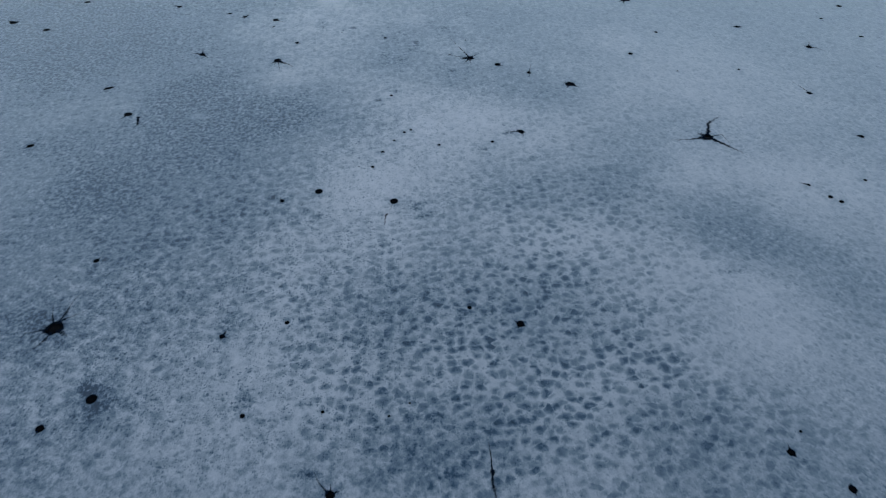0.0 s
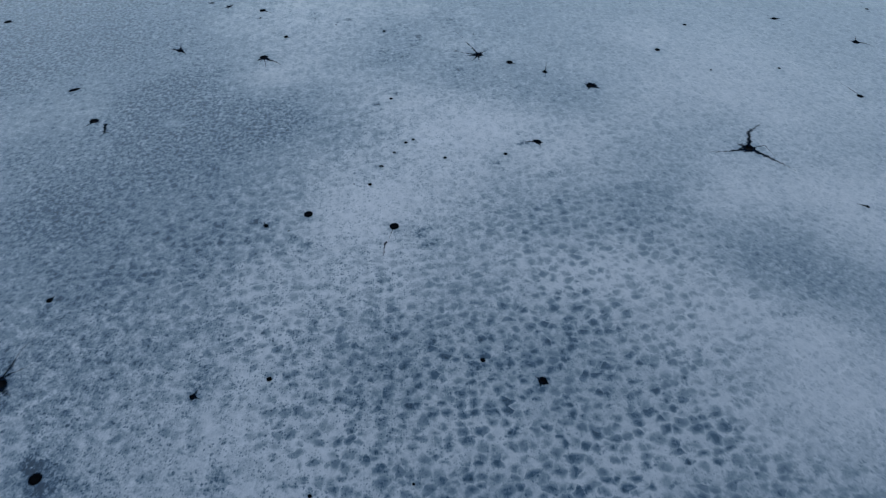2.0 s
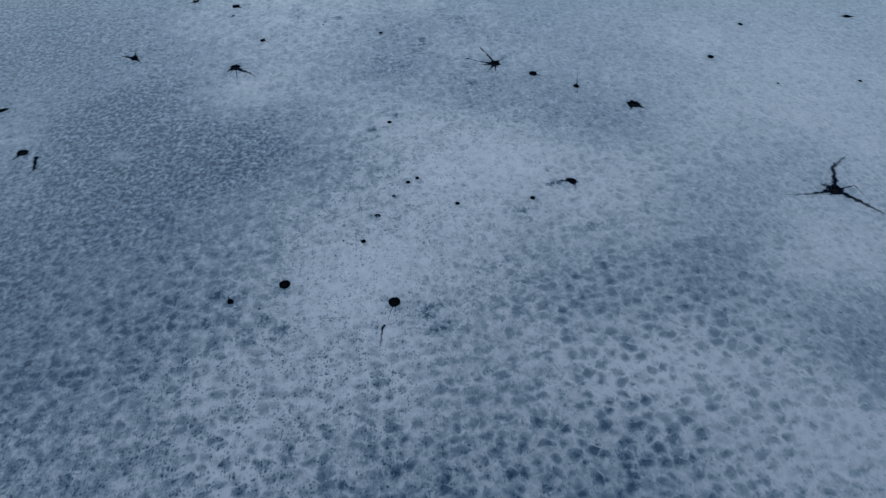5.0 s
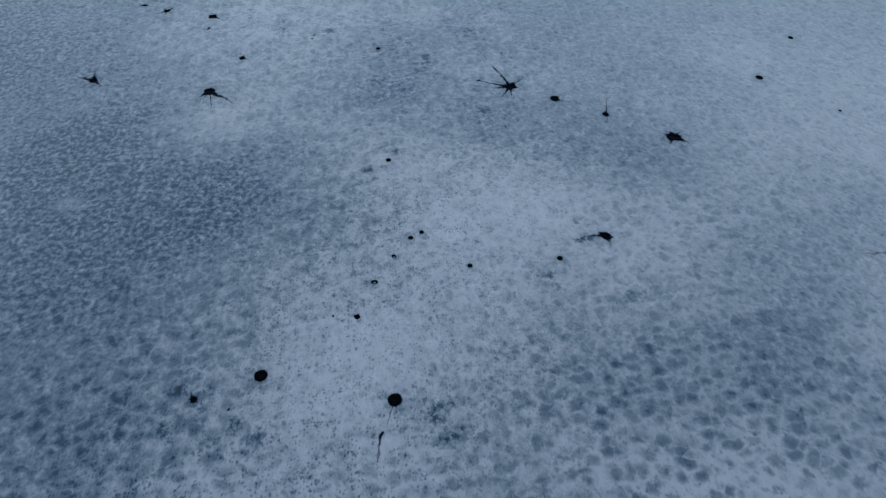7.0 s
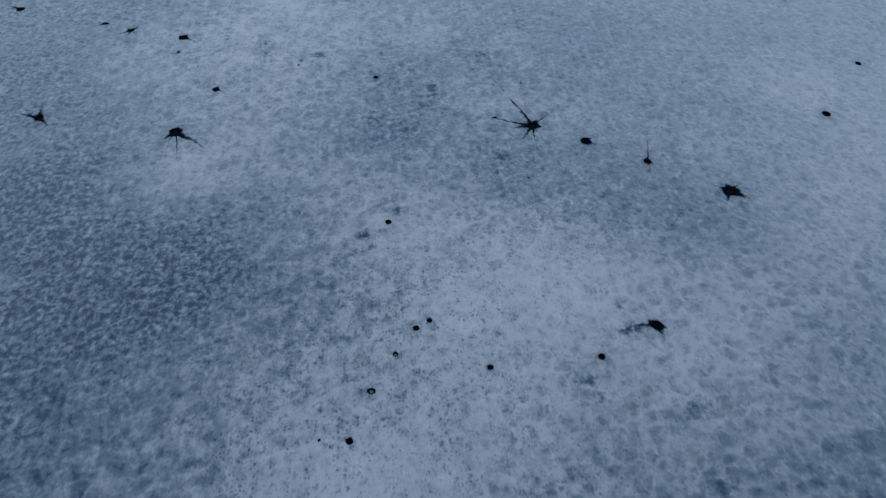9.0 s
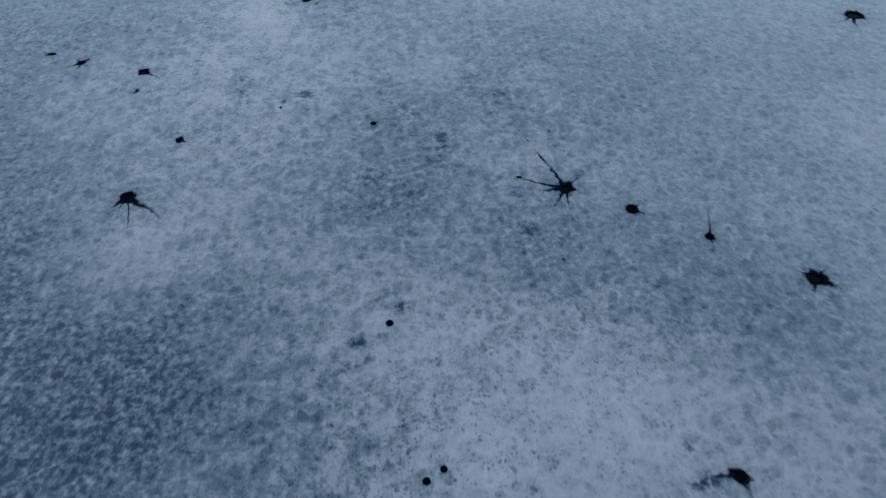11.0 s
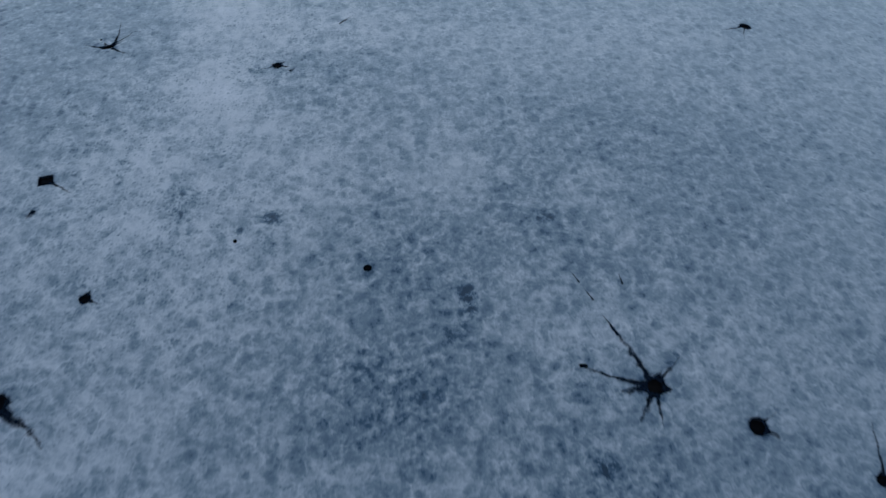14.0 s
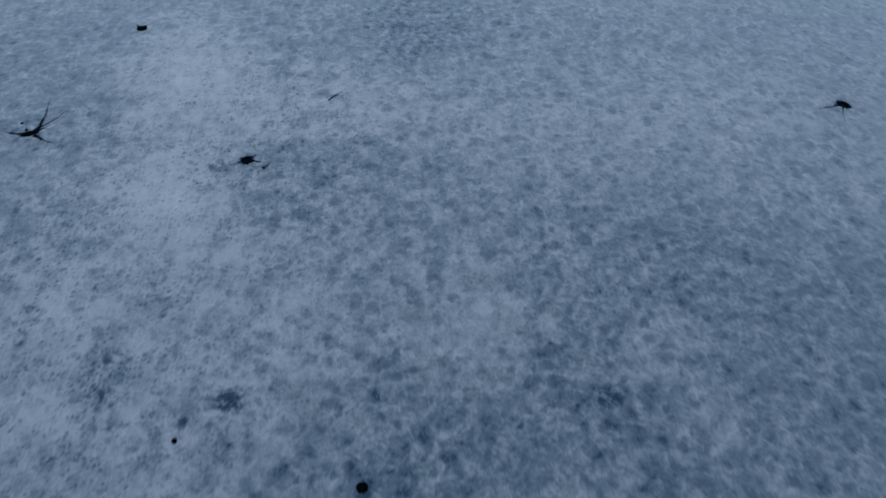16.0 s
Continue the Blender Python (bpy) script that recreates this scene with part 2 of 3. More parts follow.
melt_hole("square", -6.25, 15.65, 0.132, 0.95, 10, 0.12, 0, [arm(0.041, (-32, 0.43), (-35, 0.4))])
lone_crack(-6.25, 14.91, [arm(0.056, (-109, 0.27))])
melt_hole("star", -6.04, 19.74, 0.130, 0.5, 22, 0.15, 1, [arm(0.03, (-178, 0.22), (162, 0.21), (160, 0.14)), arm(0.03, (29, 0.21), (45, 0.2)), arm(0.027, (56, 0.21), (89, 0.31), (96, 0.53)), arm(0.03, (-34, 0.34), (-28, 0.3)), arm(0.02, (47, 0.51), (62, 0.19), (7, 0.2)), arm(0.03, (130, 0.24))])
melt_hole("pit", -6.27, 20.02, 0.024, 1, 0, 0.1, 0, [])
melt_hole("hole", -4.76, 22.86, 0.098, 0.9, 0, 0.08, 0, [arm(0.039, (136, 0.3)), arm(0.035, (50, 0.22))])
melt_hole("hole", -2.19, 18.81, 0.090, 1, 0, 0.16, 1, [arm(0.058, (36, 0.23)), arm(0.045, (-17, 0.24), (-7, 0.18)), arm(0.038, (-158, 0.22), (-177, 0.19))])
lone_crack(-1.91, 18.59, [arm(0.044, (46, 0.16))])
melt_hole("hole", 8.65, 19.44, 0.105, 0.8, -15, 0.2, 1, [arm(0.045, (-41, 0.16)), arm(0.045, (-170, 0.39), (-171, 0.23)), arm(0.024, (-118, 0.25), (-107, 0.26)), arm(0.042, (131, 0.16))])
melt_hole("star", 13.66, 16.84, 0.242, 0.8, -5, 0.16, 1, [arm(0.064, (118, 0.29)), arm(0.064, (-118, 0.41), (-87, 0.24)), arm(0.053, (-45, 0.2), (-47, 0.22)), arm(0.042, (52, 0.39)), arm(0.032, (-149, 0.57), (-167, 0.25))])
melt_hole("hole", -10.79, -5.33, 0.255, 0.92, 15, 0.13, 1, [arm(0.054, (63, 0.33), (29, 0.77)), arm(0.065, (75, 0.62), (81, 0.56), (61, 0.59)), arm(0.042, (114, 0.6), (105, 0.5)), arm(0.059, (-167, 0.26), (-168, 0.44), (171, 0.37)), arm(0.071, (-104, 0.41), (-120, 0.28), (-129, 0.51)), arm(0.107, (-36, 0.41), (-31, 0.29))])
melt_hole("hole", -8.80, -8.04, 0.147, 1, 0, 0.07, 0, [])
melt_hole("hole", -9.93, -8.90, 0.108, 1, 0, 0.1, 0, [arm(0.042, (-107, 0.31))])
melt_hole("hole", -11.80, 6.75, 0.159, 0.85, 0, 0.12, 1, [arm(0.06, (-120, 0.33), (-140, 0.29)), arm(0.053, (17, 0.23))])
lone_crack(-11.29, 6.52, [arm(0.060, (-81, 0.25), (-75, 0.32), (-105, 0.50)), arm(0.038, (-77, 0.58), (-14, 0.18), (-49, 0.49))])
melt_hole("slot", -13.31, 9.06, 0.214, 0.42, 24, 0.12, 0, [arm(0.085, (-138, 0.3))])
melt_hole("star", -9.53, 12.02, 0.119, 1, 0, 0.12, 0, [arm(0.054, (160, 0.37), (160, 0.4)), arm(0.054, (-45, 0.54)), arm(0.054, (98, 0.54))])
melt_hole("hole", -4.84, 12.91, 0.088, 1, 0, 0.14, 0, [arm(0.026, (-25, 0.34)), arm(0.026, (71, 0.17)), arm(0.026, (-103, 0.15))])
melt_hole("hole", 5.57, 4.21, 0.137, 0.8, -35, 0.15, 0, [arm(0.059, (-25, 0.24)), arm(0.076, (-75, 0.19), (-75, 0.21)), arm(0.059, (176, 0.43), (-164, 0.29))])
lone_crack(3.66, 11.58, [arm(0.022, (110, 0.25), (114, 0.23))])
lone_crack(3.42, 12.25, [arm(0.016, (112, 0.30))])
lone_crack(3.27, 12.62, [arm(0.015, (116, 0.28))])
lone_crack(3.97, 12.52, [arm(0.018, (92, 0.24))])
lone_crack(-0.86, 20.26, [arm(0.024, (43, 0.45))])
lone_crack(-0.25, -0.70, [arm(0.035, (-118, 0.12), (-97, 0.64))])
melt_hole("hole", -2.90, 0.78, 0.138, 1, 0, 0.04, 0, [])
melt_hole("hole", 0.01, -0.01, 0.142, 1, 0, 0.05, 0, [arm(0.022, (-108, 0.45), (-104, 0.45))])
melt_hole("hole", -1.81, -11.35, 0.115, 1, 0, 0.16, 0, [arm(0.043, (132, 0.44), (115, 0.47)), arm(0.043, (23, 0.35)), arm(0.034, (90, 0.33))])
lone_crack(2.42, -10.95, [arm(0.020, (88, 0.45), (93, 0.55)), arm(0.048, (-94, 0.45), (-81, 0.25), (-86, 0.40))])
melt_hole("hole", 10.52, -11.04, 0.100, 1, 0, 0.1, 0, [arm(0.051, (88, 0.34)), arm(0.035, (-60, 0.21))])
melt_hole("hole", 11.64, -12.13, 0.096, 1, 0, 0.12, 0, [arm(0.058, (86, 0.19)), arm(0.039, (-88, 0.26))])
melt_hole("pit", 11.06, -10.45, 0.037, 1, 0, 0.1, 0, [])
melt_hole("hole", 21.64, 10.63, 0.132, 1, 0, 0.1, 0, [arm(0.059, (151, 0.38)), arm(0.059, (-21, 0.35), (-42, 0.65)), arm(0.049, (64, 0.66))])
melt_hole("hole", 19.56, 6.35, 0.110, 1, 0, 0.1, 0, [arm(0.044, (104, 0.39), (108, 0.92)), arm(0.044, (-29, 0.24))])
melt_hole("hole", 20.14, 2.84, 0.118, 0.8, -15, 0.1, 0, [arm(0.057, (171, 0.3)), arm(0.049, (-74, 0.21))])
melt_hole("hole", 16.83, -0.93, 0.083, 1, 0, 0.1, 0, [])
melt_hole("hole", 17.11, -1.23, 0.082, 1, 0, 0.1, 0, [])
melt_hole("pit", 16.33, -0.17, 0.061, 1, 0, 0.1, 0, [arm(0.06, (150, 0.4))])
melt_hole("pit", 18.71, -0.05, 0.062, 1, 0, 0.1, 0, [])
melt_hole("pit", 17.11, 8.68, 0.057, 1, 0, 0.1, 0, [])
melt_hole("pit", 24.96, 11.55, 0.114, 0.6, 0, 0.1, 0, [])
melt_hole("hole", 3.92, -6.21, 0.115, 1, 0, 0.12, 0, [arm(0.036, (-38, 0.26)), arm(0.036, (142, 0.27)), arm(0.036, (-121, 0.29))])
melt_hole("pit", 2.37, -5.44, 0.065, 1, 0, 0.12, 0, [])
melt_hole("pit", -3.48, -5.64, 0.068, 1, 0, 0.1, 0, [])
melt_hole("hole", -5.44, -6.05, 0.076, 1, 0, 0.12, 0, [arm(0.053, (65, 0.33)), arm(0.035, (-103, 0.22)), arm(0.035, (-21, 0.3))])
melt_hole("pit", -4.39, -8.90, 0.068, 1, 0, 0.1, 0, [])
melt_hole("pit", -2.15, -8.92, 0.044, 1, 0, 0.1, 0, [])
melt_hole("pit", -0.28, -9.18, 0.035, 1, 0, 0.1, 0, [])
melt_hole("pit", 0.32, -8.80, 0.031, 1, 0, 0.1, 0, [])
melt_hole("hole", -10.38, -2.44, 0.085, 1, 0, 0.08, 0, [arm(0.039, (56, 0.38))])
melt_hole("hole", -15.26, 4.64, 0.140, 0.7, 20, 0.1, 0, [arm(0.048, (-136, 0.38))])
melt_hole("hole", 12.23, 10.60, 0.109, 1, 0, 0.06, 0, [])
melt_hole("pit", 14.24, 12.80, 0.083, 1, 0, 0.08, 0, [])
melt_hole("pit", 14.05, 8.73, 0.041, 1, 0, 0.08, 0, [])
melt_hole("hole", 18.84, 13.10, 0.132, 0.8, 0, 0.1, 0, [arm(0.061, (-179, 0.41)), arm(0.061, (-9, 0.39))])
melt_hole("hole", 25.64, 15.16, 0.139, 0.8, 0, 0.1, 0, [])
melt_hole("pit", 23.85, 13.72, 0.085, 0.8, 0, 0.1, 0, [])
melt_hole("star", -20.56, 16.35, 0.194, 0.7, 0, 0.1, 0, [arm(0.062, (144, 0.52)), arm(0.062, (20, 0.34))])
melt_hole("hole", -18.45, 15.34, 0.147, 0.9, 0, 0.1, 0, [arm(0.061, (-11, 0.52))])
melt_hole("hole", -11.91, 17.71, 0.122, 0.9, 0, 0.1, 0, [arm(0.064, (152, 0.73))])
melt_hole("hole", -17.33, 18.68, 0.157, 0.7, 0, 0.1, 0, [])
melt_hole("slot", -8.90, 16.63, 0.115, 0.45, 0, 0.1, 0, [arm(0.046, (-159, 0.3))])
melt_hole("pit", -2.55, 13.93, 0.032, 1, 0, 0.2, 0, [])
melt_hole("hole", -0.25, 13.19, 0.066, 1, 0, 0.06, 0, [])
melt_hole("hole", 0.01, 7.50, 0.068, 1, 0, 0.06, 0, [])
melt_hole("pit", 0.53, 4.51, 0.063, 1, 0, 0.06, 0, [])
melt_hole("pit", 0.82, 4.68, 0.056, 1, 0, 0.06, 0, [])
melt_hole("pit", 0.08, 3.92, 0.051, 1, 0, 0.06, 2, [])
melt_hole("pit", -0.41, 3.14, 0.081, 0.75, 0, 0.06, 2, [])
melt_hole("pit", -0.82, 2.16, 0.064, 1, 0, 0.14, 0, [])
melt_hole("pit", -1.38, 2.22, 0.025, 1, 0, 0.1, 0, [])
melt_hole("pit", 1.97, 3.49, 0.058, 1, 0, 0.1, 0, [])
melt_hole("pit", 4.25, 3.56, 0.069, 1, 0, 0.05, 0, [])
melt_hole("hole", -4.27, 0.32, 0.071, 1, 0, 0.25, 0, [arm(0.048, (118, 0.27)), arm(0.036, (-42, 0.19))])
melt_hole("pit", -3.49, 0.04, 0.026, 0.5, 60, 0.1, 0, [arm(0.036, (-108, 0.08))])
melt_hole("pit", 3.58, 8.73, 0.022, 1, 0, 0.1, 0, [])
melt_hole("pit", 3.01, 11.11, 0.062, 0.5, -10, 0.1, 0, [])

# where the ice is spotted and pitted
spotted(3.2, -6.5, 6.5, 4.2, 0, 0.80)
spotted(6.0, -10.0, 6.5, 2.6, -6, 0.42)
spotted(6.5, -0.8, 5.0, 3.0, -10, 0.45)
spotted(-6.0, -1.0, 4.0, 2.6, 0, 0.44)
spotted(-6.5, 2.2, 4.0, 2.0, 0, 0.28)
spotted(-9.5, -1.0, 3.0, 3.0, 0, 0.20)
spotted(8.0, 5.0, 3.0, 2.0, -10, 0.20)
spotted(0.2, 1.8, 2.5, 2.5, 0, -0.40)
spotted(12.2, -7.2, 2.0, 2.6, 20, -0.45)
spotted(-4.0, -5.0, 4.5, 4.0, 0, 0.16)
spotted(2.0, 6.0, 3.0, 2.0, 0, -0.20)
specked(-4.5, -6.0, 5.5, 5.0, 0, 0.80)
specked(-10.0, -6.0, 3.5, 4.0, 0, 0.60)
specked(4.0, -6.0, 6.0, 5.0, 0, 0.25)
specked(-3.0, -1.5, 3.0, 2.0, 0, 0.35)
specked(-0.6, 2.5, 3.5, 4.0, 0, 0.55)
specked(2.5, 6.0, 3.0, 2.0, 0, 0.30)
specked(-4.5, 14.8, 2.8, 3.0, 0, 0.42)
specked(-2.8, 19.5, 3.2, 3.0, 0, 0.38)

# broad soaked and crusted areas
soaked(-16, 15.7, 5.5, 3.6, 0, 0.81)
soaked(-9.9, 5.6, 5.5, 3.6, 0, 0.58)
soaked(2.2, 3.1, 5.5, 3.6, 0, -0.39)
soaked(-3.9, -9.5, 5.5, 3.6, 0, -0.32)
soaked(14.3, 8.2, 5.5, 3.6, 0, -0.29)
soaked(-9.9, -0.2, 3.6, 2.4, 0, 0.35)
soaked(-8.9, 8, 1.3, 2.2, 0, 0.76)
soaked(-1.8, -1.9, 3.6, 2.4, 0, -0.40)
soaked(11.3, -7, 5.5, 3.6, 0, -0.27)
soaked(-3.9, 15.7, 5.5, 3.6, 0, -0.30)
soaked(-19, 10.7, 5.5, 3.6, 0, 0.32)
soaked(15.6, 0.3, 4, 1.6, -20, -0.32)
soaked(-5.6, 5.9, 2.2, 1.5, 0, 0.46)
soaked(-22, 18.2, 5.5, 3.6, 0, 0.36)
soaked(-3.4, 20.8, 1.3, 2.2, 0, -0.45)
soaked(-11.9, 11.5, 3.6, 2.4, 0, 0.38)
soaked(-9.9, 20.8, 5.5, 3.6, 0, 0.18)
soaked(0.8, 7, 4, 1.6, -20, -0.34)
soaked(7.6, -3, 4, 1.6, -20, -0.28)
soaked(-13.2, 6.9, 2.2, 1.5, 0, -0.38)
soaked(0.2, 11.1, 1.3, 1.1, 0, 0.46)
soaked(-11.8, -5.1, 1.3, 1.1, 0, 0.40)
soaked(-1.3, 0.7, 2.2, 1.3, 25, -0.29)
soaked(-4.5, 9.8, 2.2, 1.3, 25, -0.23)
soaked(-4.5, -6.5, 1.3, 2.2, 0, -0.27)
soaked(12.9, -2.9, 2.2, 1.3, -25, 0.30)
soaked(4.9, -6.4, 4, 1.6, -20, 0.18)
soaked(4.5, 0.6, 2.2, 1.5, 0, 0.22)
soaked(4.2, 14.9, 3.6, 2.4, 0, 0.19)
soaked(1.1, 22.6, 1.3, 1.1, 0, 0.26)
soaked(3.5, 19.4, 4, 1.6, -20, -0.14)
soaked(-11.9, 1.7, 2.2, 1.5, 0, 0.27)
soaked(0.2, -10.5, 1.3, 1.1, 0, 0.25)
soaked(-8.1, 17.4, 2.2, 1.5, 0, 0.25)
soaked(8.6, -10.2, 2.2, 1.3, -25, 0.20)
soaked(18.3, -3, 4, 1.6, -20, -0.25)
soaked(5.7, 8, 2.2, 1.5, 0, 0.13)
soaked(-3.5, 18.1, 0.8, 0.8, 0, -0.40)
soaked(-19, 23.3, 5.5, 3.6, 0, 0.17)
soaked(0.2, 13.4, 1.3, 1.1, 0, 0.26)
soaked(-7.2, 8, 1.3, 1.1, 0, 0.22)
soaked(8.5, 0.3, 1.3, 1.1, 0, 0.24)
soaked(17.3, 3.1, 5.5, 3.6, 0, -0.14)
soaked(12, 12.2, 2.2, 1.5, 0, -0.17)
soaked(-16.5, 12.6, 2.2, 1.3, 25, 0.28)
soaked(4.2, -12, 2.2, 1.3, 25, -0.18)
soaked(-6.7, 2.6, 2.2, 1.3, -25, 0.16)
soaked(-1.8, 5.9, 2.2, 1.5, 0, 0.15)
soaked(15.1, -5.6, 1.3, 2.2, 0, 0.15)
soaked(11.3, 0.3, 1.3, 1.1, 0, -0.22)
soaked(-8.9, 12.6, 2.2, 1.3, -25, 0.15)
soaked(14, -12, 2.2, 1.3, 25, -0.16)
soaked(4.8, 11.1, 1.3, 1.1, 0, -0.12)
soaked(-20, 14.9, 3.6, 2.4, 0, 0.29)
soaked(-0.2, -5.6, 1.3, 2.2, 0, 0.17)
soaked(-0.7, 20.3, 1.3, 1.1, 0, -0.24)
soaked(-1.3, 18, 2.2, 1.3, -25, 0.17)
soaked(10.3, 23.3, 3.6, 2.4, 0, 0.11)
soaked(-10.2, -7.1, 0.8, 0.8, 0, -0.28)
soaked(4.2, 5.3, 2.2, 1.3, 25, -0.18)
soaked(-4.4, 21.9, 1.3, 1.1, 0, -0.22)
soaked(-11.1, 5.5, 0.8, 0.8, 0, -0.20)
soaked(23.4, -9.5, 5.5, 3.6, 0, -0.09)
soaked(1.5, 15.3, 0.8, 0.8, 0, -0.27)
soaked(2.9, -2, 1.3, 1.1, 0, -0.16)
soaked(-8.6, -8.5, 0.8, 0.8, 0, 0.22)
soaked(-12.6, -12, 4, 1.6, -20, -0.09)
soaked(-13.3, -2, 1.3, 2.2, 0, 0.13)
soaked(-18.7, 18, 2.2, 1.3, -25, 0.25)
soaked(4, 14.6, 0.8, 0.8, 0, -0.24)
soaked(23.4, 15.7, 5.5, 3.6, 0, 0.08)
soaked(12, 17.4, 2.2, 1.5, 0, -0.09)
soaked(11.3, -7.4, 1.3, 1.1, 0, -0.19)
soaked(-2.7, 17.4, 0.8, 0.8, 0, -0.21)
soaked(-12.2, 8.9, 1.3, 2.2, 0, -0.15)
soaked(2, -10.2, 2.2, 1.3, -25, 0.14)
soaked(6.4, 19.9, 2.2, 1.3, -25, -0.10)
soaked(5.7, -8.2, 1.3, 1.1, 0, -0.14)
soaked(-11.8, 4.9, 1.3, 1.1, 0, -0.17)
soaked(-10.9, 14.9, 1.3, 1.1, 0, 0.12)
soaked(-4.5, 11.7, 2.2, 1.3, 25, -0.10)
soaked(5.7, -4.3, 1.3, 1.1, 0, 0.12)
soaked(-10.2, 7.6, 0.8, 0.8, 0, 0.19)
soaked(-6, -0.8, 0.8, 0.8, 0, 0.16)
soaked(-1.7, -9.7, 1.3, 1.1, 0, 0.13)
soaked(-15.4, 11.7, 1.3, 2.2, 0, 0.23)
soaked(1.5, 6.2, 0.8, 0.8, 0, 0.19)
soaked(15.1, 12.6, 1.3, 2.2, 0, -0.08)
soaked(2, -8.2, 1.3, 1.1, 0, -0.12)
soaked(-9.9, 25, 3.6, 2.4, 0, 0.10)
soaked(7.6, 4.9, 1.3, 1.1, 0, -0.12)
soaked(-2.3, -6.5, 1.3, 2.2, 0, -0.08)
soaked(-13.3, -8.4, 1.3, 2.2, 0, -0.08)
soaked(-10.2, 0.6, 0.8, 0.8, 0, 0.16)
soaked(-15.3, 6.2, 0.8, 0.8, 0, -0.19)
soaked(-11.1, -6.4, 0.8, 0.8, 0, 0.15)
soaked(3.2, 11.8, 0.8, 0.8, 0, -0.13)
soaked(3.2, 9, 0.8, 0.8, 0, 0.14)
soaked(2.7, 9.6, 1.2, 0.7, 0, 0.16)
soaked(-8.1, 7.2, 1.3, 1.1, 0, 0.18)
soaked(-8.6, -5, 0.8, 0.8, 0, 0.13)
soaked(-4.4, 7.6, 0.8, 0.8, 0, 0.13)
soaked(7.6, 7.2, 1.3, 1.1, 0, 0.12)
soaked(4.9, 6.9, 0.8, 0.8, 0, 0.16)
soaked(23.7, -1.9, 4, 1.6, -20, -0.09)
soaked(-5.2, 9.7, 0.8, 0.8, 0, -0.19)
soaked(2, -12, 1.3, 1.1, 0, -0.10)
soaked(4, 2, 0.8, 0.8, 0, 0.11)
soaked(-6, -5, 0.8, 0.8, 0, -0.12)
soaked(20.3, 23.3, 5.5, 3.6, 0, 0.05)
soaked(0.7, -0.8, 0.8, 0.8, 0, 0.12)
soaked(-11.8, 18.8, 1.3, 1.1, 0, -0.10)
soaked(0.7, 19.5, 0.8, 0.8, 0, -0.13)
soaked(12.2, -5.8, 1.3, 1.1, 0, -0.10)
soaked(-18.7, 11.7, 2.2, 1.3, -25, 0.19)
soaked(-22, 5.6, 5.5, 3.6, 0, 0.06)
soaked(-10.2, -9.9, 0.8, 0.8, 0, 0.11)
soaked(0.2, 25, 3.6, 2.4, 0, 0.10)
soaked(0.7, 21.6, 0.8, 0.8, 0, 0.15)
soaked(1.5, 4.8, 0.8, 0.8, 0, -0.13)
soaked(-0.2, 1.7, 2.2, 1.3, -25, -0.12)
soaked(-8.7, 6.4, 0.5, 0.4, -4, -0.72)
soaked(-4.5, 16, 0.6, 0.5, -4, -0.21)
soaked(-4.4, 14.4, 0.4, 0.4, -4, -0.21)
soaked(4.3, 13.7, 0.4, 0.5, -4, -0.21)
soaked(0.3, -1.2, 0.5, 0.5, -4, -0.21)
soaked(0.9, 11.3, 1.3, 1.1, 0, -0.16)
soaked(-2.7, 8.2, 1.6, 0.9, 0, 0.16)
soaked(-5.2, -0.5, 1.8, 1.1, 0, 0.16)
soaked(-1.5, -1.2, 2.0, 0.8, 0, 0.12)
soaked(2.0, -9.5, 2.5, 1.5, 0, 0.12)
soaked(-8.7, 6.35, 0.55, 0.42, 0, -0.5)
# small dark stains
stain(3.55, 10.95, 0.45, 0.2, 0.32)
stain(3.35, 10.6, 0.5, 0.16, 0.5)
stain(4.25, 11.05, 0.2, 0.25, 0.28)
stain(3.9, 10.25, 0.3, 0.22, 0.45)
stain(2.9, 10.85, 0.3, 0.1, 0.5)
stain(5.7, 10.2, 0.22, 0.2, 0.5)
stain(5.55, 9.6, 0.22, 0.17, 0.5)
stain(-5.2, 10.3, 0.5, 0.25, 0.21)
stain(-5.9, 10.75, 0.2, 0.2, 0.28)
stain(-4.83, 15.96, 0.11, 0.14, 0.8)
stain(-5.09, 16.21, 0.09, 0.14, 0.5)
stain(-4.92, 15.57, 0.11, 0.13, 0.7)
stain(-4.83, 15.37, 0.08, 0.13, 0.8)
stain(-5.07, 15.95, 0.08, 0.28, 0.35)
stain(-4.76, 17.15, 0.24, 0.27, 0.35)
stain(-4.06, 16.5, 0.18, 0.17, 0.45)
stain(-3.47, 14.93, 0.36, 0.26, 0.32)
stain(-3.61, 14.58, 0.21, 0.1, 0.6)
stain(-3.45, 14.44, 0.1, 0.08, 0.6)
stain(-1.93, 14.44, 0.18, 0.15, 0.6)
stain(-2.56, 14.18, 0.13, 0.14, 0.9)
stain(-1.92, 13.69, 0.25, 0.16, 0.4)
stain(-4.01, 13.85, 0.24, 0.11, 0.4)
stain(-5.74, 15.77, 0.09, 0.11, 0.7)
stain(-5.71, 15.35, 0.18, 0.14, 0.35)
stain(-6.28, 14.84, 0.16, 0.14, 0.7)
stain(-3.98, 13.76, 0.08, 0.08, 0.5)
stain(-4.7, 15.08, 0.18, 0.09, 0.5)
stain(-3.5, 15.56, 0.15, 0.09, 0.6)
stain(-2.85, 16.06, 0.13, 0.13, 0.35)
stain(-2.37, 16.09, 0.22, 0.25, 0.21)
stain(2.83, 12.77, 0.13, 0.08, 0.6)
stain(3.14, 13, 0.27, 0.15, 0.21)
stain(4.22, 12.32, 0.13, 0.11, 0.4)
stain(4.33, 13.02, 0.11, 0.12, 0.4)
stain(2.76, 11.22, 0.22, 0.08, 0.5)
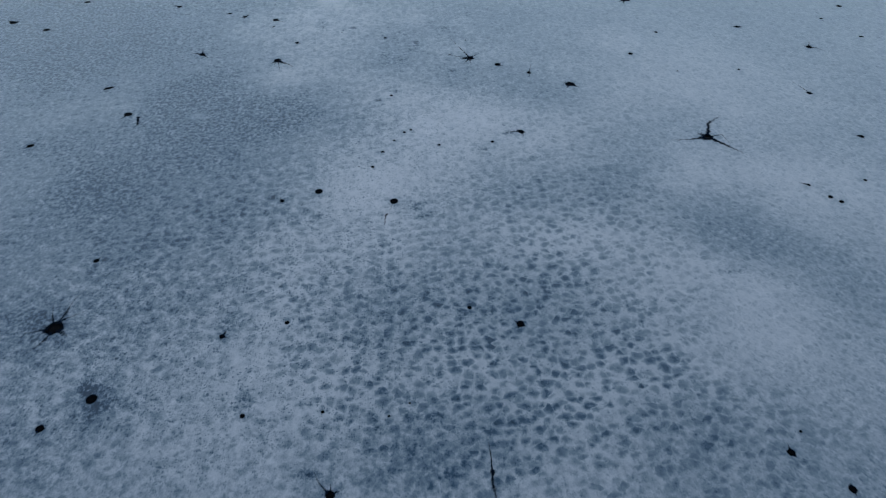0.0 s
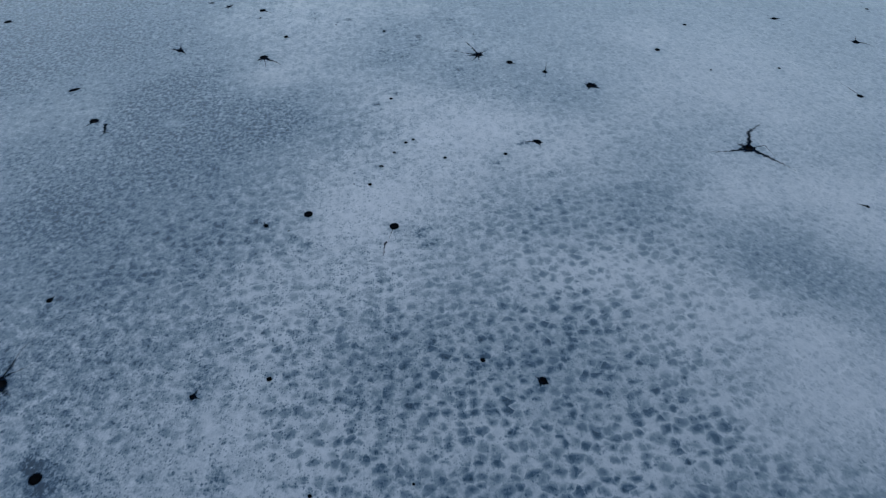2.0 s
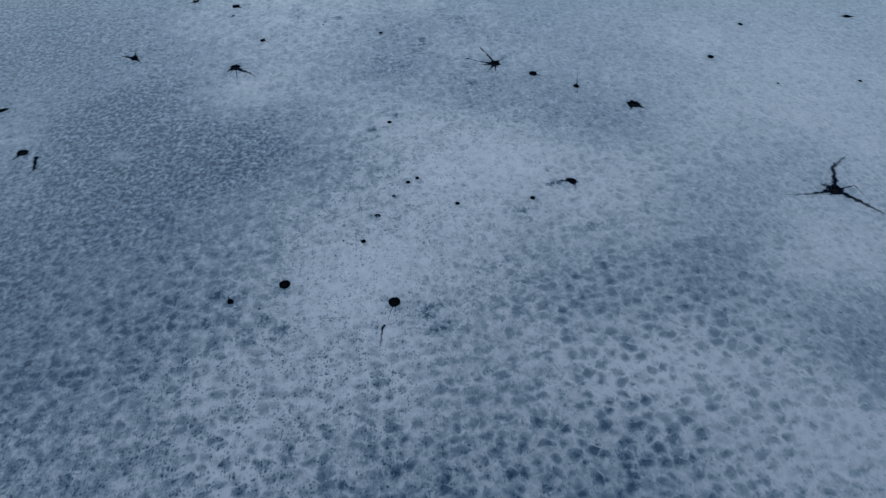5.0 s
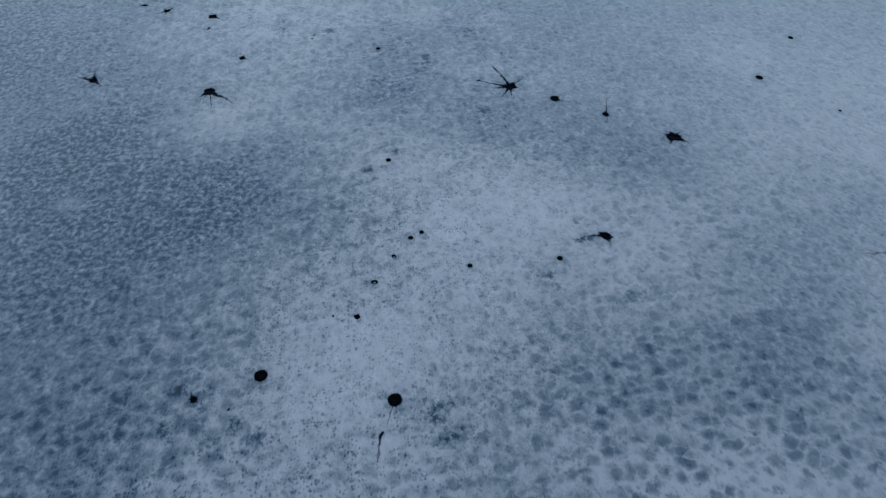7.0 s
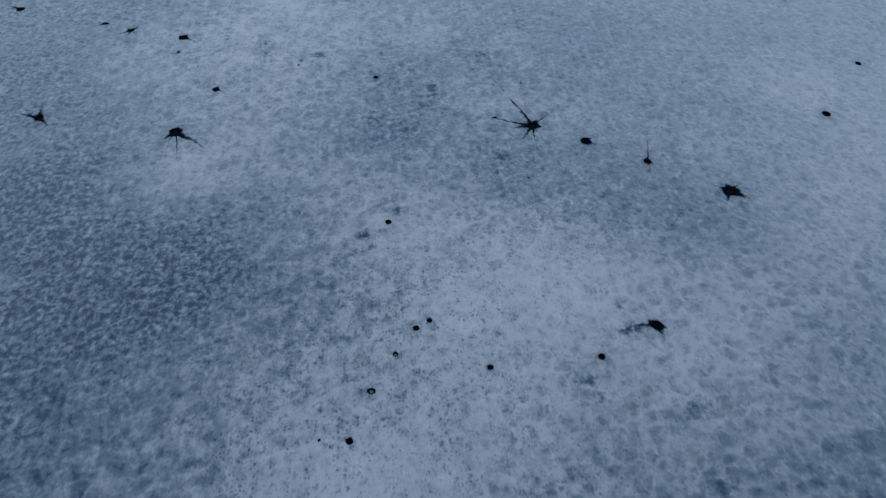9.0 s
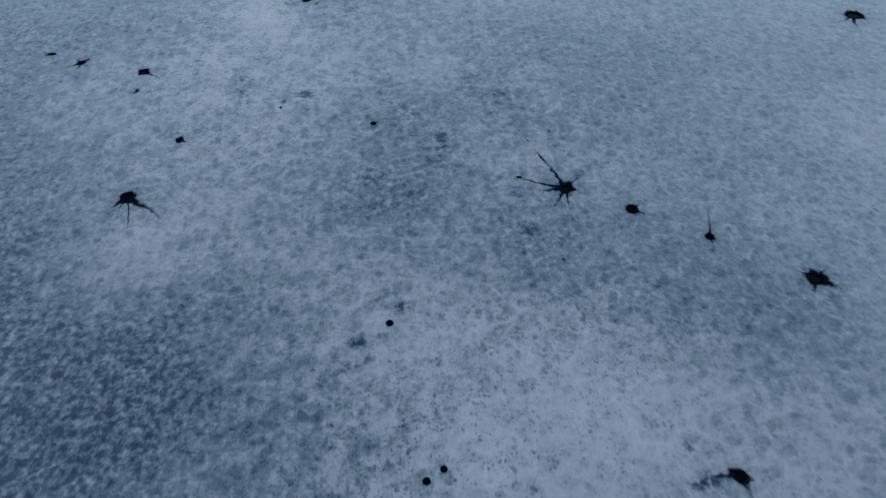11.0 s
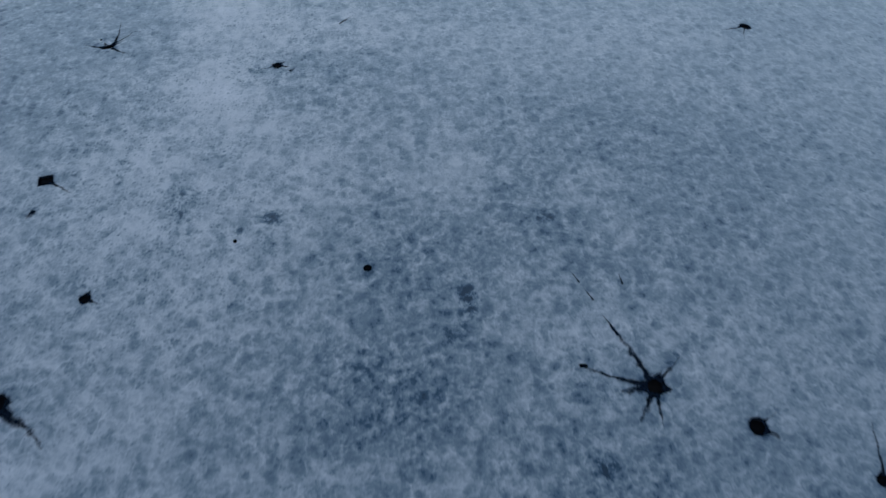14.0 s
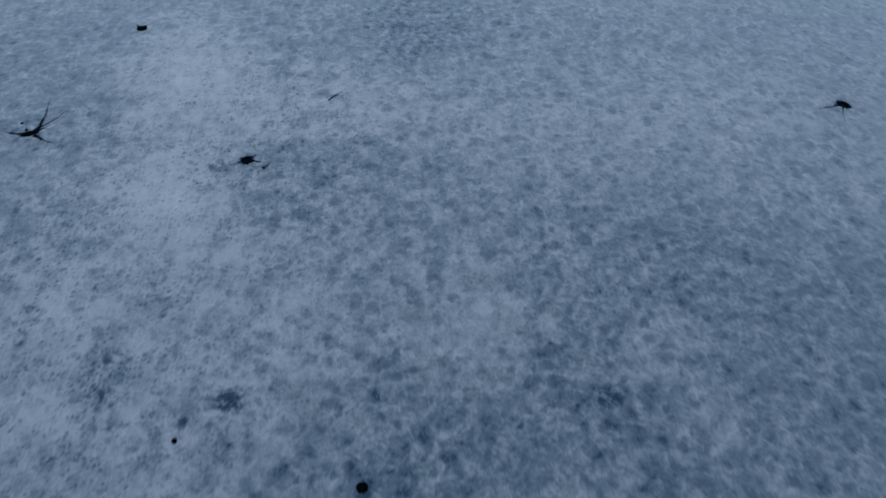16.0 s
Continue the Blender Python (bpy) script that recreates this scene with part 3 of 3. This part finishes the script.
stain(4.47, 11.21, 0.14, 0.15, 0.5)
stain(4.68, 11.35, 0.13, 0.11, 0.4)
stain(-8.65, -8.6, 0.34, 0.8, 0.78)
stain(-9.05, -7.6, 0.34, 0.34, 0.78)
stain(-8, -8.3, 0.69, 0.29, 0.59)
stain(-5.3, -5.6, 0.4, 0.57, 0.6)
stain(-4.4, -8.4, 0.46, 0.46, 0.75)
stain(-10.1, -5.6, 0.57, 0.34, 0.49)
stain(-11.2, -5, 0.57, 0.57, 0.49)
stain(-0.6, 7.11, 0.23, 0.12, 0.9)
stain(-0.43, 6.7, 0.17, 0.19, 0.9)
stain(0.26, 7.81, 0.15, 0.1, 0.8)
stain(-0.21, 7.99, 0.11, 0.09, 0.6)
stain(1.4, 12.38, 0.14, 0.36, 0.63)
stain(1.13, 11.72, 0.21, 0.26, 0.42)
stain(0.88, 12.56, 0.55, 0.37, 0.15)
stain(2.97, 9.55, 0.1, 0.2, 1.0)
stain(2.5, 9.4, 0.28, 0.18, 0.45)
stain(5.38, 8.17, 0.33, 0.31, 0.15)
stain(1.2, 4.92, 0.1, 0.13, 0.5)
stain(2.23, 4.29, 0.14, 0.14, 0.5)
stain(4.9, 4.66, 0.1, 0.12, 0.7)
stain(4.99, 4.19, 0.35, 0.16, 0.56)
stain(5.64, 8.87, 0.25, 0.23, 0.21)
stain(-3.26, 12.1, 0.22, 0.21, 0.28)
stain(-0.26, 13.05, 0.13, 0.19, 0.4)
stain(-1.94, 13.86, 0.32, 0.12, 0.4)
stain(-4.6, 0.54, 0.22, 0.15, 1.2)
stain(-4.07, 0.03, 0.15, 0.14, 0.9)
stain(-4.8, -0.37, 0.21, 0.22, 0.9)
stain(-3.31, -0.33, 0.23, 0.21, 1.05)
stain(-2.79, -0.61, 0.23, 0.23, 1.05)
stain(-3.53, -0.56, 0.17, 0.2, 0.75)
stain(0.84, -0.45, 0.14, 0.15, 1.2)
stain(1.16, -0.9, 0.2, 0.15, 1.05)
stain(1, -0.21, 0.29, 0.1, 1.05)
stain(1.43, -0.75, 0.11, 0.15, 0.9)
stain(3.79, 3.01, 0.28, 0.14, 0.7)
stain(3.99, 2.61, 0.2, 0.16, 0.75)
stain(4.96, 4.8, 0.18, 0.13, 0.6)
stain(5.02, 4.12, 0.3, 0.12, 0.8)
stain(-0.53, 7.15, 0.23, 0.12, 0.6)
stain(-0.75, 6.66, 0.13, 0.14, 0.5)
stain(0.29, 7.9, 0.3, 0.13, 0.5)
stain(-1.1, 2.98, 0.13, 0.11, 0.75)
stain(2.26, 4.3, 0.13, 0.1, 0.6)
stain(3.51, 3.52, 0.17, 0.09, 0.5)
stain(5.19, 9, 0.18, 0.23, 0.24)
stain(-1.64, 2.24, 0.13, 0.1, 0.6)
stain(1.11, 12.6, 0.32, 0.36, 0.21)
stain(-9.03, 12.52, 0.35, 0.26, 0.35)
stain(-8.77, 4.82, 0.41, 0.26, 0.13)
stain(5.86, 2.34, 0.36, 0.33, 0.6)
stain(-2.41, -10.78, 0.52, 0.21, 0.9)
stain(-1.96, -10.21, 0.22, 0.17, 0.75)
stain(-5.39, -5.66, 0.34, 0.41, 0.25)
stain(-4.67, -6.19, 0.22, 0.17, 0.6)
stain(-8.47, -7.64, 0.53, 0.23, 0.49)
stain(-9.06, -7.71, 0.31, 0.3, 0.59)
stain(-11.6, -4.81, 0.4, 0.53, 0.29)
stain(-10.35, -5.9, 0.29, 0.21, 0.78)
stain(-11.08, -6.21, 0.29, 0.28, 0.49)
stain(-8.39, -7.08, 0.31, 0.3, 0.39)
stain(1.01, -9.37, 0.38, 0.3, 0.75)
stain(1.36, -10.94, 0.4, 0.2, 0.75)
stain(-1.02, -10.21, 0.22, 0.17, 0.6)
stain(11.6, -4.47, 0.59, 0.18, 0.6)
stain(3.93, 3.13, 0.29, 0.2, 0.42)
stain(12.02, 0.93, 0.56, 0.3, 0.27)
stain(16.92, -0.3, 0.71, 0.33, 0.36)
stain(-3.65, 15.17, 0.19, 0.18, 0.6)
stain(-3.57, 15.57, 0.11, 0.11, 0.5)
stain(-1.92, 14.39, 0.19, 0.14, 0.5)
stain(-0.87, 18.69, 0.2, 0.14, 0.6)
stain(-2.78, 18.67, 0.24, 0.11, 0.6)
stain(-2.48, 18.21, 0.2, 0.14, 0.5)
stain(-1.59, 18.94, 0.2, 0.09, 0.4)
stain(2.9, 14.13, 0.22, 0.2, 0.7)
stain(4.3, 13.75, 0.09, 0.13, 0.5)
stain(-0.7, 20.38, 0.2, 0.09, 0.6)
stain(5.3, 18.57, 0.32, 0.13, 0.35)
stain(2.2, 14.53, 0.19, 0.12, 0.4)
stain(-2.54, 14.14, 0.09, 0.11, 0.6)
stain(-0.82, 15.25, 0.09, 0.09, 0.5)
stain(-3.43, 14.42, 0.17, 0.1, 0.5)
stain(-6.06, 20.97, 0.15, 0.33, 0.28)
stain(-3.67, 14.68, 0.25, 0.09, 0.5)
stain(7.47, 17.86, 0.34, 0.26, 0.21)
stain(0.46, 22.27, 1.11, 0.66, 0.1)
stain(1.23, 16.01, 0.13, 0.09, 0.3)
stain(-0.47, 22.74, 0.63, 0.38, 0.08)
stain(1.39, 12.45, 0.09, 0.27, 0.9)
stain(1.24, 11.96, 0.12, 0.13, 0.6)
stain(0.25, 7.86, 0.19, 0.11, 0.8)
stain(-0.29, 7.99, 0.09, 0.09, 0.7)
stain(1.39, 7.83, 0.14, 0.09, 0.6)
stain(5.32, 7.96, 0.17, 0.14, 0.5)
stain(3.03, 9.53, 0.09, 0.15, 0.8)
stain(5.7, 8.85, 0.16, 0.25, 0.4)
stain(-2.02, 14.4, 0.26, 0.14, 0.4)
stain(2.92, 14, 0.23, 0.23, 0.28)
stain(0.71, 12.67, 0.54, 0.19, 0.17)
stain(-6.3, 14.86, 0.14, 0.13, 0.6)
stain(-3.34, 12, 0.15, 0.14, 0.4)
stain(-0.61, 11.4, 0.1, 0.09, 0.4)
stain(2.98, 12.32, 0.09, 0.14, 0.3)
stain(3.72, 9.6, 0.19, 0.34, 0.17)
stain(0.54, 10.59, 0.39, 0.45, 0.08)
stain(-3.4, 14.96, 0.31, 0.26, 0.24)
stain(-2.01, 14.44, 0.24, 0.13, 0.4)
stain(1.4, 12.5, 0.09, 0.26, 0.7)
stain(1.02, 11.82, 0.12, 0.15, 0.6)
stain(3.09, 14.1, 0.17, 0.17, 0.4)
stain(-0.64, 11.4, 0.12, 0.09, 0.4)
stain(-1.31, 13.54, 0.55, 0.09, 0.28)
stain(-0.67, 13.09, 0.13, 0.11, 0.4)
stain(3.95, 12.57, 0.09, 0.11, 0.6)
stain(-2.51, 18.64, 0.25, 0.29, 0.35)
stain(-2.8, 18.17, 0.17, 0.16, 0.5)
stain(1.2, 13.3, 0.4, 0.3, 0.12)
stain(2.4, 13.9, 0.4, 0.5, 0.09)
stain(3.2, 13.1, 0.5, 0.3, 0.12)
stain(-2.3, 13.5, 0.4, 0.2, 0.17)
stain(-4, 13.7, 0.4, 0.2, 0.2)
stain(2, 22.4, 0.4, 0.4, 0.07)
stain(-2.4, 20.2, 0.3, 0.2, 0.17)
stain(-2.6, 19.2, 0.3, 0.12, 0.28)
stain(6, 16.6, 0.4, 0.12, 0.17)
stain(4.8, 17.3, 0.5, 0.2, 0.15)
stain(5.3, 16.1, 0.3, 0.3, 0.12)
stain(2.6, 13.3, 0.5, 0.3, 0.09)
stain(-3.8, 12.5, 0.5, 0.4, 0.09)
stain(7.3, 6.3, 0.6, 0.3, 0.1)
stain(-10.5, -7, 0.57, 0.57, 0.13)
stain(3, 7.8, 0.6, 0.3, 0.09)


def lie(x, y):
    """The height of the ice, which sags and swells by a centimetre or so."""
    return 0.008 * np.sin(0.71 * x + 0.3 * y + 1.0) + 0.006 * np.sin(0.9 * y - 0.45 * x) - 0.004


def outline(spec, number):
    """The edge of a melt hole, counter-clockwise, about its centre."""
    kind, x, y, r, squash, turn, ragged, core, arms = spec
    dice = random.Random(number)
    count = 40 if r > 0.1 else 28 if r > 0.05 else 16
    phases = [(k, dice.uniform(0, 6.28), dice.uniform(0.4, 1.0) / k ** 0.7) for k in range(2, 9)]
    points = []
    for i in range(count):
        a = 2 * math.pi * i / count
        edge = 1 + ragged * 0.55 * sum(s * math.sin(k * a + f) for k, f, s in phases)
        if kind == "square":
            edge *= 1 / max(abs(math.cos(a)), abs(math.sin(a))) ** 0.75 * 0.92
        for width, legs in arms:
            off = (a - radians(legs[0][0]) + math.pi) % (2 * math.pi) - math.pi
            edge += (min(0.5, 0.7 * width / r) if kind == "star" else min(0.26, 0.3 * width / r)) * math.exp(-(off / 0.22) ** 2)
        px, py = r * edge * math.cos(a), r * edge * squash * math.sin(a)
        c, s = math.cos(radians(turn)), math.sin(radians(turn))
        points.append((px * c - py * s, px * s + py * c))
    return points


EDGES = [outline(spec, i) for i, spec in enumerate(HOLES)]


# ---- the ice sheet ----
def ice_sheet():
    """One sheet from under the camera to the horizon, cut open at each melt hole, with its soaked areas as attributes."""
    step = 0.4
    xs, ys = np.arange(-34, 34.01, step), np.arange(-20, 40.01, step)
    gx, gy = np.meshgrid(xs, ys)
    jitter = np.random.RandomState(3).uniform(-0.12, 0.12, (2, *gx.shape))
    grid = np.stack([(gx + jitter[0]).ravel(), (gy + jitter[1]).ravel()], 1)
    # a closer mesh on the ice that is passed nearest
    fx, fy = np.meshgrid(np.arange(-13, 15.01, 0.14), np.arange(-12.4, 24.01, 0.14))
    nudge = np.random.RandomState(4).uniform(-0.04, 0.04, (2, *fx.shape))
    coarse = (np.abs(grid[:, 0] - 1) > 14.2) | (np.abs(grid[:, 1] - 5.8) > 18.4)
    grid = np.concatenate([grid[coarse], np.stack([(fx + nudge[0]).ravel(), (fy + nudge[1]).ravel()], 1)])
    keep = np.ones(len(grid), bool)
    extra, loops = [], []
    for spec, edge in zip(HOLES, EDGES):
        centre, r = np.array(spec[1:3]), max(np.hypot(*p) for p in edge)
        keep &= np.hypot(*(grid - centre).T) > r * 2.2
        loops.append([(centre[0] + px, centre[1] + py) for px, py in edge])
        for ring in (1.35, 1.9):
            extra += [(centre[0] + ring * px, centre[1] + ring * py) for px, py in edge[::2]]
    points = [tuple(p) for p in grid[keep]] + extra
    for size in (60, 160, 600, 2500):
        points += [(size * math.cos(k * math.pi / 16), 10 + size * math.sin(k * math.pi / 16)) for k in range(32)]
    edges = []
    for loop in loops:
        first = len(points)
        points += loop
        edges += [(first + i, first + (i + 1) % len(loop)) for i in range(len(loop))]
    verts, _, faces, _, _, _ = geometry.delaunay_2d_cdt([Vector(p) for p in points], edges, [], 0, 1e-5)
    v = np.array([tuple(p) for p in verts])
    f = np.array([tuple(t) for t in faces])
    middle = v[f].mean(1)
    solid = np.ones(len(f), bool)
    for loop in loops:
        ring = np.array(loop)
        close = np.where(np.hypot(*(middle - ring.mean(0)).T) < 1.0)[0]
        inside = np.zeros(len(close), bool)
        for (ax, ay), (bx, by) in zip(ring, np.roll(ring, -1, 0)):
            mx, my = middle[close].T
            inside ^= ((ay > my) != (by > my)) & (mx < (bx - ax) * (my - ay) / (by - ay + 1e-12) + ax)
        solid[close[inside]] = False
    f = f[solid]
    mesh = bpy.data.meshes.new("ground")
    x, y = v.T
    near = np.clip(1 - np.maximum(np.abs(x) - 40, np.abs(y - 10) - 40) / 20, 0, 1)
    mesh.from_pydata(np.stack([x, y, lie(x, y) * near], 1).tolist(), [], f.tolist())
    values = {"wet": np.zeros(len(v)), "spot": np.zeros(len(v)), "speck": np.zeros(len(v)), "stain": np.zeros(len(v))}
    for key, px, py, rx, ry, turn, amount in PATCHES:
        c, s = math.cos(radians(turn)), math.sin(radians(turn))
        u, w = (x - px) * c + (y - py) * s, (y - py) * c - (x - px) * s
        bend = 0.25 * np.sin(1.3 * x + 0.7 * y) + 0.25 * np.sin(1.1 * y - 0.8 * x)
        values[key] += amount * np.exp(-(((u / rx) ** 2 + (w / ry) ** 2) * (1 + bend * 0.6)) ** 1.3)
    values["wet"] = np.where(values["wet"] > 0.35, 0.35 + 0.3 * np.tanh((values["wet"] - 0.35) / 0.3), values["wet"])
    # soaked ice round each hole
    for spec in HOLES:
        d = np.hypot(x - spec[1], y - spec[2])
        values["wet"] += 0.40 * np.exp(-(d / (1.9 * spec[3])) ** 2)
    values["spot"] = np.clip(values["spot"] + 0.12, 0, 1)
    values["speck"] = np.clip(values["speck"] + 0.12, 0, 1)
    values["stain"] = np.clip(values["stain"], 0, 1.2)
    values["streak"] = np.clip((x - 3) / 9, 0, 1) * 0.85
    for key, data in values.items():
        mesh.attributes.new(key, "FLOAT", "POINT").data.foreach_set("value", data.astype(np.float32))
    mesh.materials.append(ICE)
    mesh.polygons.foreach_set("use_smooth", np.ones(len(mesh.polygons), bool))
    mesh.update()
    return tagged(new("ground", mesh), "pale blue-grey lake ice with crusted snow, soaked patches and dark slush spots", "ice", kind="structure")


ice_sheet()


# ---- melt holes and cracks ----
def part(name, verts, faces, material, parent, label="", body=None):
    mesh = bpy.data.meshes.new(name)
    mesh.from_pydata(verts, [], faces)
    if body is not None:
        mesh.attributes.new("body", "FLOAT", "POINT").data.foreach_set("value", np.array(body, np.float32))
    mesh.materials.append(material)
    mesh.polygons.foreach_set("use_smooth", np.ones(len(mesh.polygons), bool))
    ob = new(name, mesh)
    ob.parent = parent
    return tagged(ob, label)


def crack_part(x, y, width, legs, parent, start, dice, fill=1.0):
    """A crack as a strip of soaked slush on the ice, widest at its root and broken towards its tip, about (x, y)."""
    way = [(0.0, 0.0)]
    for heading, length in legs:
        way.append((way[-1][0] + length * math.cos(radians(heading)), way[-1][1] + length * math.sin(radians(heading))))
    total = sum(length for _, length in legs)
    count = max(8, int(total / 0.035))
    wobble = [(dice.uniform(4, 14), dice.uniform(0, 6.28), dice.uniform(0.3, 1.0)) for _ in range(3)]
    bulges = [(dice.uniform(0.25, 0.9), dice.uniform(0.04, 0.12), dice.uniform(0.2, 0.7)) for _ in range(2)]
    verts, faces, body = [], [], []
    lanes = (-1.0, -0.6, -0.25, 0.0, 0.25, 0.6, 1.0)
    weight = (0.0, 0.30, 0.80, 1.0, 0.80, 0.30, 0.0)
    for i in range(count + 1):
        t = i / count
        run = start + t * (total - start) if total > start else t * total
        for (heading, length), a in zip(legs, way):
            if run <= length + 1e-6:
                break
            run -= length
        c, s = math.cos(radians(heading)), math.sin(radians(heading))
        cx, cy = a[0] + run * c, a[1] + run * s
        sway = 0.16 * width * sum(g * math.sin(k * t * total * 2.2 + f) for k, f, g in wobble)
        half = 2.1 * width * (0.85 * (1 - t) ** 0.9 + 0.26) * (1 + 0.25 * math.sin(wobble[0][0] * 2.7 * t + wobble[0][1]))
        half *= 1 + sum(g * math.exp(-((t - m) / w) ** 2) for m, w, g in bulges)
        for lane, share in zip(lanes, weight):
            px, py = cx - s * (sway + lane * half), cy + c * (sway + lane * half)
            verts.append((px, py, float(lie(x + px, y + py)) + 0.004 + 0.002 * (1 - abs(lane))))
            body.append(fill * share * (1.08 - 0.68 * t) if i < count else 0.0)
    for i in range(count):
        for k in range(6):
            a = i * 7 + k
            faces.append((a, a + 7, a + 8, a + 1))
    return part("crack", verts, faces, SLUSH, parent, "thin dark crack filled with slush", body)


def fringe_part(x, y, edge, reach, parent, dice):
    """Soaked slush frayed into the ice all round a hole."""
    count, lanes = len(edge), ((1.0, 1.0), (1.12, 0.80), (1.35, 0.52), (1.65, 0.28), (2.0, 0.0))
    spikes = [dice.uniform(0.25, 1.0) for _ in edge]
    spikes = [(0.6 * spikes[i] + 0.2 * spikes[i - 1] + 0.2 * spikes[(i + 1) % count]) for i in range(count)]
    verts, faces, body = [], [], []
    for lane, share in lanes:
        for (px, py), spike in zip(edge, spikes):
            grow = 1 + (lane - 1) * (reach - 1) * (0.5 + 0.8 * spike)
            verts.append((px * grow, py * grow, float(lie(x + px * grow, y + py * grow)) + 0.0034))
            body.append(share * (0.45 + 0.55 * spike))
    for k in range(len(lanes) - 1):
        for i in range(count):
            a, b = k * count + i, k * count + (i + 1) % count
            faces.append((a, a + count, b + count, b))
    return part("slush_fringe", verts, faces, SLUSH, parent, "frayed dark slush round the edge", body)


LABELS = {
    "star": "star-shaped melt hole in lake ice with dark water and branching cracks",
    "hole": "round dark melt hole of open water in the ice",
    "square": "squarish dark melt hole of open water in crusted ice",
    "slot": "long narrow dark melt hole in the ice",
    "pit": "small round water-filled pit in the ice",
}


def build_hole(spec, edge, number):
    kind, x, y, r, squash, turn, ragged, core, arms = spec
    dice = random.Random(900 + number)
    hole = new("ice_pit" if kind == "pit" else "melt_hole")
    hole.location = (x, y, 0)
    label = LABELS[kind]
    if kind == "hole" and arms:
        label = "dark melt hole in the ice with %s short crack%s" % ({1: "one", 2: "two", 3: "three"}.get(len(arms), "several"), "s" if len(arms) > 1 else "")
    if core == 2:
        label = "small pit in the ice with a pale refrozen middle"
    tagged(hole, label, "ice pit" if kind == "pit" else "melt hole", "melt holes in the ice")
    count = len(edge)
    deep = 0.02 + 0.12 * min(r, 0.2)
    levels = ((1.03, 0.003), (1.0, 0.0), (0.95, -0.45 * deep), (0.90, -deep), (0.86, -deep - 0.02))
    verts, faces = [], []
    for grow, drop in levels:
        for px, py in edge:
            lift = 1 + dice.uniform(-0.01, 0.01)
            verts.append((px * grow * lift, py * grow * lift, float(lie(x + px, y + py)) + drop))
    for k in range(len(levels) - 1):
        for i in range(count):
            a, b = k * count + i, k * count + (i + 1) % count
            faces.append((a, b, b + count, a + count))
    part("rim", verts, faces, RIM, hole, "wet sloping ice edge")
    base = float(lie(x, y)) - deep
    part("water", [(px * 0.92, py * 0.92, base) for px, py in edge] + [(0, 0, base)], [(i, (i + 1) % count, count) for i in range(count)], WATER, hole)
    if core:
        size = 0.6 if core == 1 else 0.5
        ring = [(px * size, py * size, base + 0.005) for px, py in edge]
        dome = [(px * size * 0.5, py * size * 0.5, base + 0.008) for px, py in edge]
        faces = [(i, (i + 1) % count, count + (i + 1) % count, count + i) for i in range(count)] + [tuple(range(count, 2 * count))]
        part("bottom" if core == 1 else "ice_skin", ring + dome, faces, PEAT if core == 1 else GREY, hole, "brown shallow bottom" if core == 1 else "pale refrozen skin")
    reach = 1.6 if kind == "star" else 1.22 + 2.6 * ragged
    fringe_part(x, y, edge, reach, hole, dice)
    for width, legs in arms:
        crack_part(x, y, width if kind == "star" else width * 0.7, legs, hole, r * 0.7, dice, 1.0 if kind == "star" else 0.85)


for number, (spec, edge) in enumerate(zip(HOLES, EDGES)):
    build_hole(spec, edge, number)

for number, (x, y, arms) in enumerate(CRACKS):
    crack = new("ice_crack")
    crack.location = (x, y, 0)
    tagged(crack, "short dark forked crack in the ice" if len(arms) > 1 else "short dark slush-filled crack in pale ice", "crack", "cracks in the ice")
    for width, legs in arms:
        crack_part(x, y, width, legs, crack, 0.0, random.Random(500 + number))
